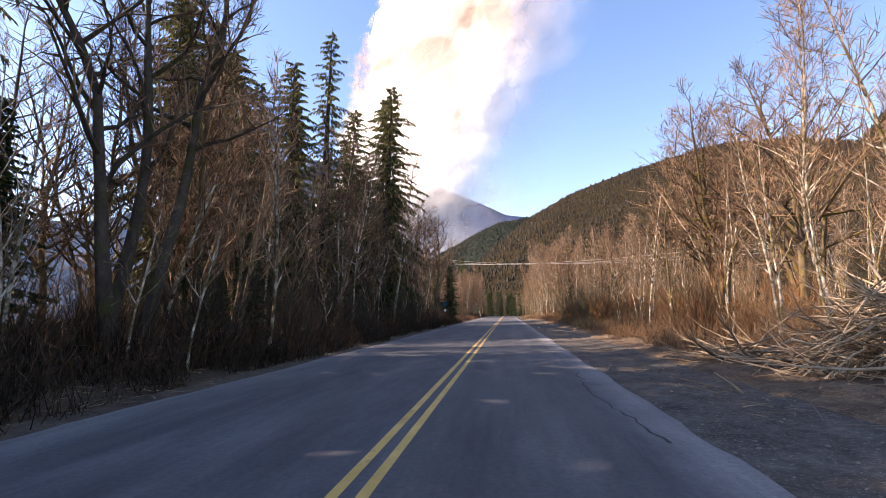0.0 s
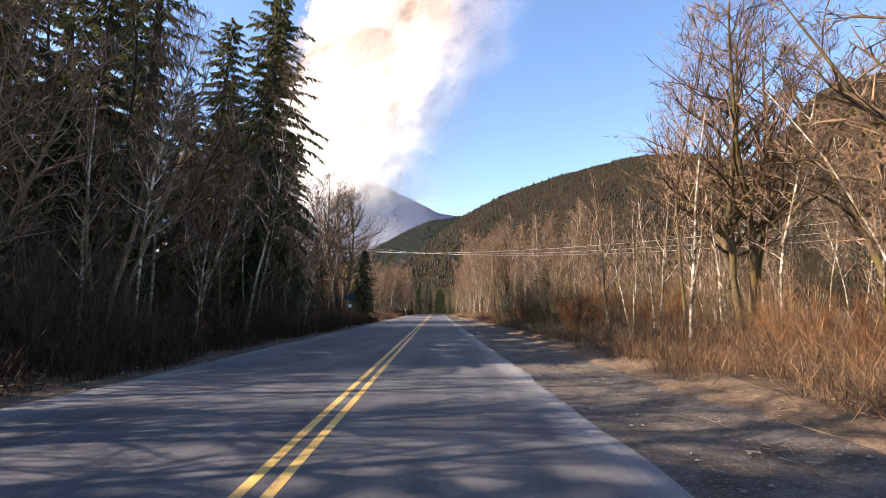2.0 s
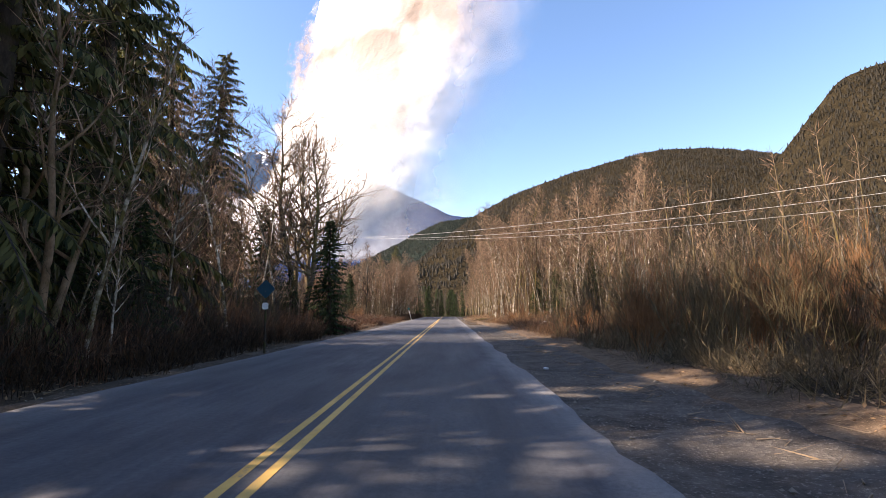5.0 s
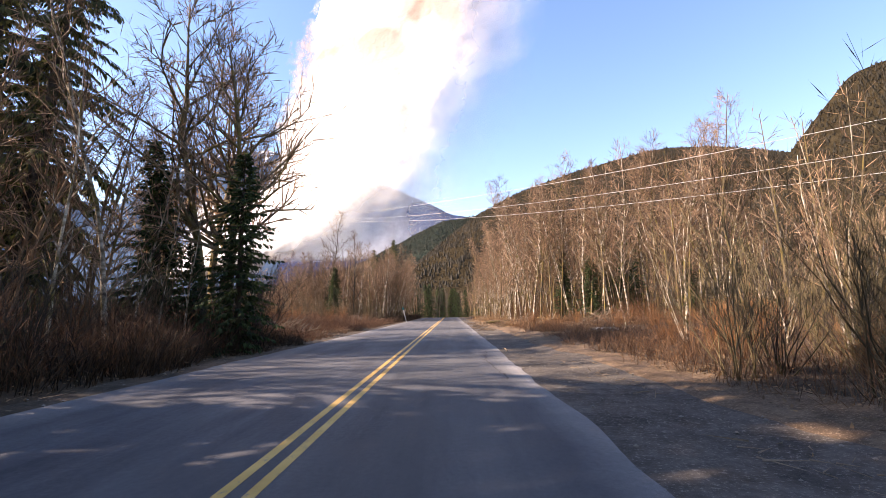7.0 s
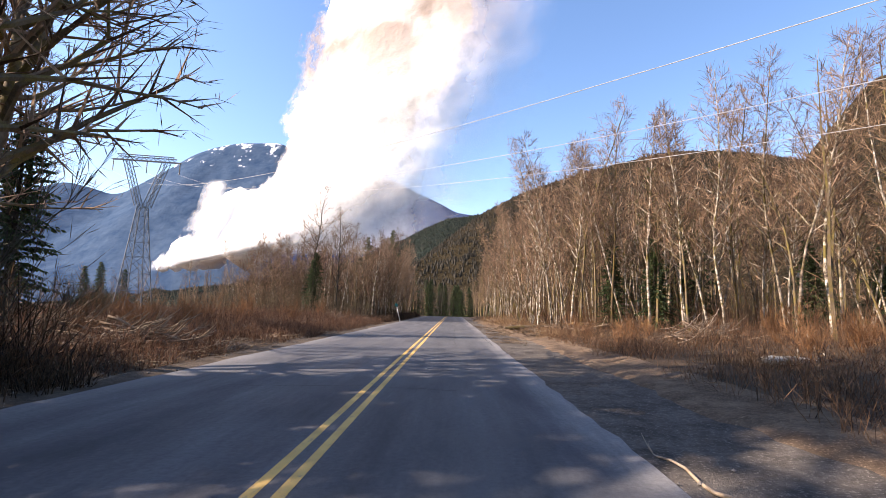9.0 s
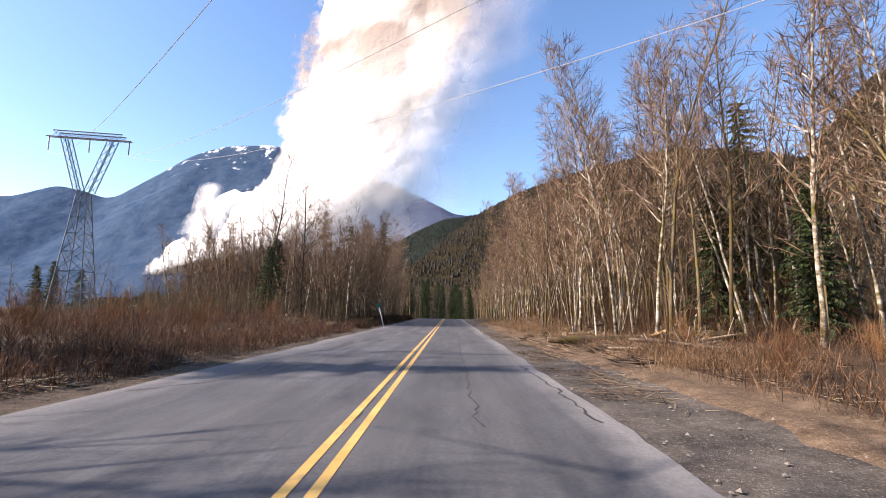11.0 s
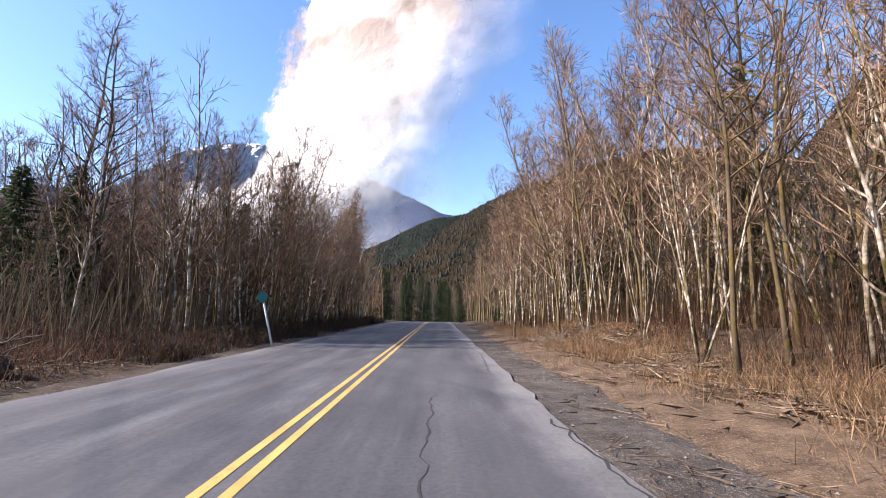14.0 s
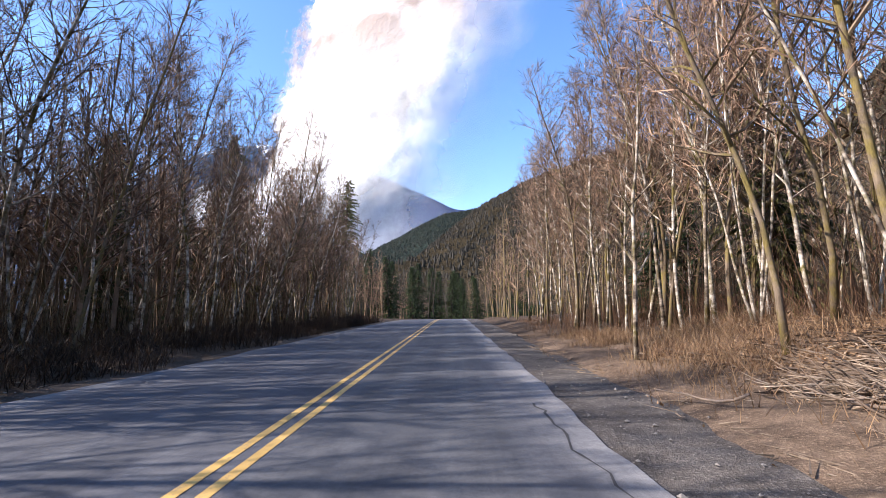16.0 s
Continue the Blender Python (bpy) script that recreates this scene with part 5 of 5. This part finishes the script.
def pylon(x, y):
    root = new("pylon")
    waist, arm = 19.5, 28.6
    legs = [(-2.4, -2.4), (2.4, -2.4), (2.4, 2.4), (-2.4, 2.4)]
    tops = [(-0.7, -0.7), (0.7, -0.7), (0.7, 0.7), (-0.7, 0.7)]

    def at(k, t):
        return np.array([legs[k][0] * (1 - t) + tops[k][0] * t, legs[k][1] * (1 - t) + tops[k][1] * t, waist * t])
    for k in range(4):
        s = Soup()
        bar(s, at(k, 0), at(k, 1), 0.10)
        part("leg", s.mesh("leg", [M_STEEL]), root)
    s = Soup()
    n = 7
    for k in range(4):
        q = (k + 1) % 4
        for j in range(n):
            t0, t1 = 1 - (1 - j / n) ** 1.25, 1 - (1 - (j + 1) / n) ** 1.25
            bar(s, at(k, t0), at(q, t1), 0.05)
            bar(s, at(q, t0), at(k, t1), 0.05)
            bar(s, at(k, t1), at(q, t1), 0.045)
    part("lattice", s.mesh("lattice", [M_STEEL]), root)
    for sg in (-1, 1):
        s = Soup()
        for dy in (-0.7, 0.7):
            a, b = np.array([sg * 0.2, dy, waist]), np.array([sg * 3.0, dy, arm])
            a2, b2 = np.array([sg * 1.2, dy, waist]), np.array([sg * 4.0, dy, arm])
            bar(s, a, b, 0.08), bar(s, a2, b2, 0.08)
            for j in range(6):
                t, t2 = j / 6, (j + 1) / 6
                bar(s, a + (b - a) * t, a2 + (b2 - a2) * t2, 0.045)
                bar(s, a2 + (b2 - a2) * t, a + (b - a) * t2, 0.045)
        part("mast_arm", s.mesh("mast_arm", [M_STEEL]), root)
    s = Soup()
    for dy in (-0.7, 0.7):
        bar(s, (-6.2, dy * 0.4, arm), (6.2, dy * 0.4, arm), 0.09)
        bar(s, (-5.0, dy, arm + 0.9), (5.0, dy, arm + 0.9), 0.09)
        for j in range(12):
            xa, xb = -5.04 + 0.84 * j, -5.04 + 0.84 * (j + 1)
            bar(s, (xa, dy, arm), (xb, dy, arm + 0.9), 0.045)
            bar(s, (xa, dy, arm + 0.9), (xb, dy, arm), 0.045)
    part("crossarm", s.mesh("crossarm", [M_STEEL]), root)
    for xx in (-5.9, 0.0, 5.9):
        s = Soup()
        z = np.linspace(arm, arm - 2.3, 14)
        s.add(tube(np.stack([np.full(14, xx), np.zeros(14), z], 1), np.where(np.arange(14) % 2, 0.13, 0.05), 8))
        part("insulator", s.mesh("insulator", [M_INSUL]), root)
    root.matrix_basis = pose(x, y, ground_z(x, y), 0, 0, 12)
    return tagged(root, "tall grey lattice steel pylon with a wide crossarm", "pylon")


PYLON = (-58.5, 145.5)
pylon(*PYLON)
DIRV = np.array([0.69, -0.72])
for off in (-5.9, 0.0, 5.9):
    a = radians(12)
    p0 = np.array([PYLON[0] + off * math.cos(a), PYLON[1] + off * math.sin(a)])
    n = 60
    L, low, zl = 240.0, 128.0, 7.6
    pts = []
    for k in range(n + 1):
        d = L * k / n
        z = zl + (26.6 - zl) * ((d - low) / low) ** 2
        pts.append((p0[0] + DIRV[0] * d, p0[1] + DIRV[1] * d, z))
    tagged(new("power_line", tri_mesh("power_line", *tube(pts, np.full(n + 1, 0.013), 5), [M_WIRE])),
           "sagging bare metal power line crossing above the road", "power line", group="power lines")


# ---- road signs ----
def plate(w, h, t, corners):
    """An upright plate with the given outline in the x-z plane."""
    bm = bmesh.new()
    vs = [bm.verts.new((x * w, -t / 2, z * h)) for x, z in corners]
    f = bm.faces.new(vs)
    ext = bmesh.ops.extrude_face_region(bm, geom=[f])
    bmesh.ops.translate(bm, verts=[g for g in ext["geom"] if isinstance(g, bmesh.types.BMVert)], vec=(0, t, 0))
    bmesh.ops.recalc_face_normals(bm, faces=bm.faces)
    bmesh.ops.bevel(bm, geom=[e for e in bm.edges if abs(e.verts[0].co.y - e.verts[1].co.y) > t * 0.5], offset=0.03, segments=2, affect="EDGES")
    me = bpy.data.meshes.new("plate")
    bm.to_mesh(me)
    bm.free()
    return me


DIAMOND = [(0, -0.5), (0.5, 0), (0, 0.5), (-0.5, 0)]
BOX = [(-0.5, -0.5), (0.5, -0.5), (0.5, 0.5), (-0.5, 0.5)]


def road_sign(x, y, lean, turn, post_h, r, m_post, plates, label):
    root = new("road_sign")
    s = Soup()
    s.add(tube([(0, 0, -0.3), (0, 0, post_h * 0.5), (0, 0, post_h)], [r, r, r * 0.95], 8))
    part("post", s.mesh("post", [m_post], True), root)
    for w, h, z, m, corners, yaw, lab in plates:
        me = plate(w, h, 0.012, corners)
        me.materials.append(m)
        o = part("sign_plate", me, root, lab)
        o.matrix_basis = pose(0, -r - 0.012, z, 0, 0, yaw)
    for z in (post_h - 0.12, post_h - 0.42):
        s = Soup()
        s.add(tube([(0, r, z), (0, -r - 0.03, z)], [0.012, 0.012], 6))
        part("bolt", s.mesh("bolt", [M_STEEL]), root)
    root.matrix_basis = pose(x, y, ground_z(x, y), 0, lean, turn)
    return tagged(root, label, "road sign")


road_sign(-4.85, 47.9, 0, 0, 2.7, 0.04, M_DARK, [(0.7, 0.7, 2.36, M_BLUE, DIAMOND, 0, "dark blue diamond plate"), (0.22, 0.24, 1.75, M_WHITE, BOX, 0, "small white tab")],
          "dark blue diamond road sign in the forest shade")
road_sign(-4.82, 114.7, -14, 0, 2.25, 0.045, M_WHITE, [(0.5, 0.56, 2.08, M_TEAL, DIAMOND, 35, "teal diamond plate")],
          "small teal road sign on a leaning white post")


# ---- cut branches, logs ----
def stick_mesh(seed, length, r, m):
    g = np.random.default_rng(seed)
    s = Soup()
    line = bent(g, (-length / 2, 0, 0), (1, 0, 0.02), length, 6, 0.02, 0.10)
    s.add(tube(line, r * np.array([1, 0.95, 0.9, 0.8, 0.7, 0.55, 0.3]), 6))
    for _ in range(3):
        p, d = along(line, g.uniform(0.35, 0.95))
        e = bent(g, p, unit((d + g.normal(0, 0.5, 3))[None])[0], length * g.uniform(0.12, 0.3), 3, 0.05, 0.12)
        s.add(tube(e, r * 0.45 * np.array([1, 0.8, 0.55, 0.25]), 4))
    return s.mesh("branch", [m], True)


STICKS = [stick_mesh(300 + k, 1.6 + 0.5 * (k % 4), 0.016 + 0.008 * (k % 3), M_DEAD) for k in range(8)]
DARKSTICKS = [stick_mesh(320 + k, 1.2 + 0.5 * (k % 3), 0.018 + 0.010 * (k % 3), M_STICK) for k in range(5)]


def branch_pile(x, y, w, d, h, count, meshes, label, seed, along_x=0.0, size=1.0, wild=1.0):
    """A heap of cut branches lying across one another."""
    g = random.Random(seed)
    root = new("branch_pile")
    root.matrix_basis = pose(x, y, ground_z(x, y))
    for k in range(count):
        t = (k + 0.5) / count
        rr = (1 - t * 0.75)
        px, py = g.gauss(0, w * 0.32 * rr), g.gauss(0, d * 0.32 * rr)
        o = part("branch", g.choice(meshes), root)
        lift = ground_z(x + px, y + py) - ground_z(x, y) + 0.03
        o.matrix_basis = pose(px, py, lift + h * t * max(0.1, 1 - (px / w) ** 2 * 2), g.gauss(0, 20), g.gauss(-4, (11 + 6 * t) * wild), along_x + g.gauss(0, 32 * wild)) @ Matrix.Scale(size * g.uniform(0.7, 1.25), 4)
    return tagged(root, label, "branch pile")


branch_pile(8.2, 9.9, 3.4, 2.6, 1.45, 230, STICKS, "heap of pale cut branches dumped beside the road", 1, 170, 0.85, 1.55)
branch_pile(6.9, 12.6, 2.4, 1.2, 0.3, 40, STICKS + DARKSTICKS, "loose cut branches on the gravel edge", 2, 150)
branch_pile(8.6, 87.4, 4.4, 3.0, 0.2, 90, DARKSTICKS + STICKS[:3], "low heap of broken branches at the alder edge", 3, 160, 0.7, 0.7)
branch_pile(6.6, 88.2, 3.0, 1.6, 0.1, 60, DARKSTICKS + STICKS[:2], "scattered broken branches beside the log", 4, 150, 0.6, 0.6)
branch_pile(7.0, 116.6, 3.0, 2.0, 0.2, 110, STICKS[:3] + DARKSTICKS, "small heap of grey sticks beside the road", 5, 165, 0.6)
branch_pile(-8.2, 71.5, 5.0, 4.0, 0.55, 110, DARKSTICKS, "dark logging slash in the clearing", 6, 20)
branch_pile(-13.0, 75.0, 6.0, 5.0, 0.6, 110, DARKSTICKS + STICKS[:1], "weathered logging slash in the clearing", 7, 10)
branch_pile(-9.8, 106.0, 5.0, 3.0, 0.6, 80, DARKSTICKS, "dark tangle of branches before the grove", 8, 0)
branch_pile(13.0, 79.0, 6.0, 4.0, 0.5, 80, DARKSTICKS + STICKS[:2], "slash lying along the alder stand", 9, 0)


def log(x, y, length, r, turn, m, label, seed, tilt=0.0, z=0.0):
    g = np.random.default_rng(seed)
    root = new("log")
    s = Soup()
    n = 14
    line = bent(g, (-length / 2, 0, 0), (1, 0, 0), length, n, 0.0, 0.02)
    rad = r * (1 - 0.35 * np.linspace(0, 1, n + 1)) * g.uniform(0.93, 1.07, n + 1)
    rad[:2] *= (0.5, 0.85)
    s.add(tube(line, rad, 12))
    part("bark", s.mesh("bark", [m], True), root)
    for q, sgn in ((0, -1), (n, 1)):
        s = Soup()
        c = line[q]
        s.add(tube([c, c + np.array([sgn * 0.012, 0, 0])], [rad[q] * 0.92, rad[q] * 0.9], 12))
        part("cut_end", s.mesh("cut_end", [M_STICK]), root, "weathered sawn end")
    for _ in range(4):
        p, d = along(line, g.uniform(0.2, 0.95))
        s = Soup()
        s.add(tube(bent(g, p, unit(np.array([[0.5, g.normal(0, 1), 0.9]]))[0], g.uniform(0.3, 1.0), 3, 0.1, 0.1), 0.2 * r * np.array([1, 0.8, 0.6, 0.4]) + 0.008, 5))
        part("branch_stub", s.mesh("branch_stub", [m], True), root)
    root.matrix_basis = pose(x, y, ground_z(x, y) + r * 0.8 + z, 0, tilt, turn)
    return tagged(root, label, "log")


log(8.6, 89.75, 7.2, 0.17, 1.5, M_MAPLE, "fallen brown log lying beside the gravel shoulder", 1)
log(9.8, 102.6, 5.5, 0.14, 32, M_ALDER, "pale fallen log leaning among dry grass", 2, -4)
log(9.6, 88.4, 2.6, 0.11, 20, M_STICK, "short broken log lying in the debris", 3, -6, 0.0)
log(8.6, 86.3, 3.2, 0.08, 165, M_STICK, "thin broken log on the branch heap", 4, -6, 0.15)
log(-9.5, 70.0, 3.0, 0.14, 15, M_DEAD, "weathered log in the clearing", 5)
log(10.5, 69.8, 3.4, 0.12, 25, M_ALDER, "pale log in the low brush", 7)



def split_log(x, y, z, turn):
    """A freshly torn trunk: a long curved splinter and short shards of yellow wood."""
    g = np.random.default_rng(77)
    root = new("split_log")
    for length, r, az, up in ((1.7, 0.10, 0, 0.45), (0.8, 0.07, 25, 0.2), (0.6, 0.06, -30, 0.55), (0.5, 0.05, 60, 0.4)):
        s = Soup()
        line = bent(g, (0, 0, 0), (math.cos(radians(az)) * -1, math.sin(radians(az)), -up), length, 7, -0.1, 0.06)
        vs, f = tube(line, r * np.array([1, 0.95, 0.9, 0.8, 0.65, 0.5, 0.35, 0.1]), 6)
        mid = np.repeat(line, 6, 0)
        vs = mid + (vs - mid) * np.array([1, 1, 0.5])
        s.add((vs, f))
        part("splinter", s.mesh("splinter", [M_SPLIT]), root)
    root.matrix_basis = pose(x, y, z, 0, 0, turn)
    return tagged(root, "torn end of a trunk with bright yellow splintered wood", "log")


def root_clod(x, y, r, seed):
    """An upturned lump of earth and roots."""
    g = np.random.default_rng(seed)
    root = new("root_clod")
    s = Soup()
    v, f = ball((0, 0, r * 0.35), r, seed * 1.3, 3)
    s.add((v * np.array([1.25, 1.0, 0.75]), f))
    part("earth", s.mesh("earth", [M_GROUND], True), root)
    for k in range(9):
        a = unit(g.normal(0, 1, (1, 3)) + np.array([0, 0, 0.5]))
        base = a * r * 0.75 + np.array([0, 0, r * 0.3])
        s = Soup()
        s.add(spikes(base, base + unit(a + g.normal(0, 0.5, a.shape)) * g.uniform(0.15, 0.4), g.uniform(0.008, 0.02, 1)))
        part("torn_root", s.mesh("torn_root", [M_STICK]), root)
    root.matrix_basis = pose(x, y, ground_z(x, y), 0, 0, seed * 40)
    return tagged(root, "dark upturned clod of earth and torn roots", "root clod")


o = new("stick", STICKS[2])
o.matrix_basis = pose(3.66, 61.9, 0.035, 0, 0, 94) @ Matrix.Scale(0.6, 4)
tagged(o, "thin bare stick lying on the edge of the asphalt", "stick")
s = Soup()
s.add(ball((0, 0, 0.02), 0.05, 4.4, 2))
o = new("paper_scrap", s.mesh("paper_scrap", [M_WHITE]))
o.matrix_basis = pose(4.02, 42.3, -0.02) @ Matrix.Diagonal((1.3, 0.8, 0.6, 1))
tagged(o, "crumpled white scrap of paper on the gravel shoulder", "litter")
split_log(9.7, 90.0, 0.75, 8)
log(11.6, 90.3, 3.6, 0.26, 4, M_MAPLE, "thick mossy broken trunk lying among the alders", 11)
log(9.3, 86.9, 3.0, 0.07, 28, M_DEAD, "pale stripped pole lying on the slash", 12, -8, 0.1)
log(10.2, 88.7, 2.6, 0.06, -24, M_DEAD, "pale stripped pole lying on the slash", 13, -10, 0.1)
log(7.6, 87.0, 2.2, 0.05, 150, M_DEAD, "pale stripped pole lying on the slash", 14, 4, 0.05)
log(6.6, 93.0, 1.8, 0.06, 140, M_DEAD, "short pale branch on the leaf litter", 15, 0, 0.0)
log(9.2, 97.6, 4.2, 0.09, 12, M_ALDER, "thin pale log lying in the dry grass", 16, -3, 0.1)
root_clod(5.5, 97.0, 0.30, 3)
root_clod(6.4, 97.6, 0.26, 4)
root_clod(-7.0, 104.6, 0.5, 5)

# the patterns that the planting was copied from are not part of the place
for proto in {p for p in ALDERS + MOSSY + LOW_ALDERS + CLUMPS + MAPLES + DARKS + SAPLINGS + WILLOWS + RUSSETS + DARKSHRUBS + CEDARS + FIRS + THIN + BROWNS + THICKETS + [BIGMAPLE, DARKBIG, NARROW]}:
    for o in (*proto.children_recursive, proto):
        bpy.data.objects.remove(o)
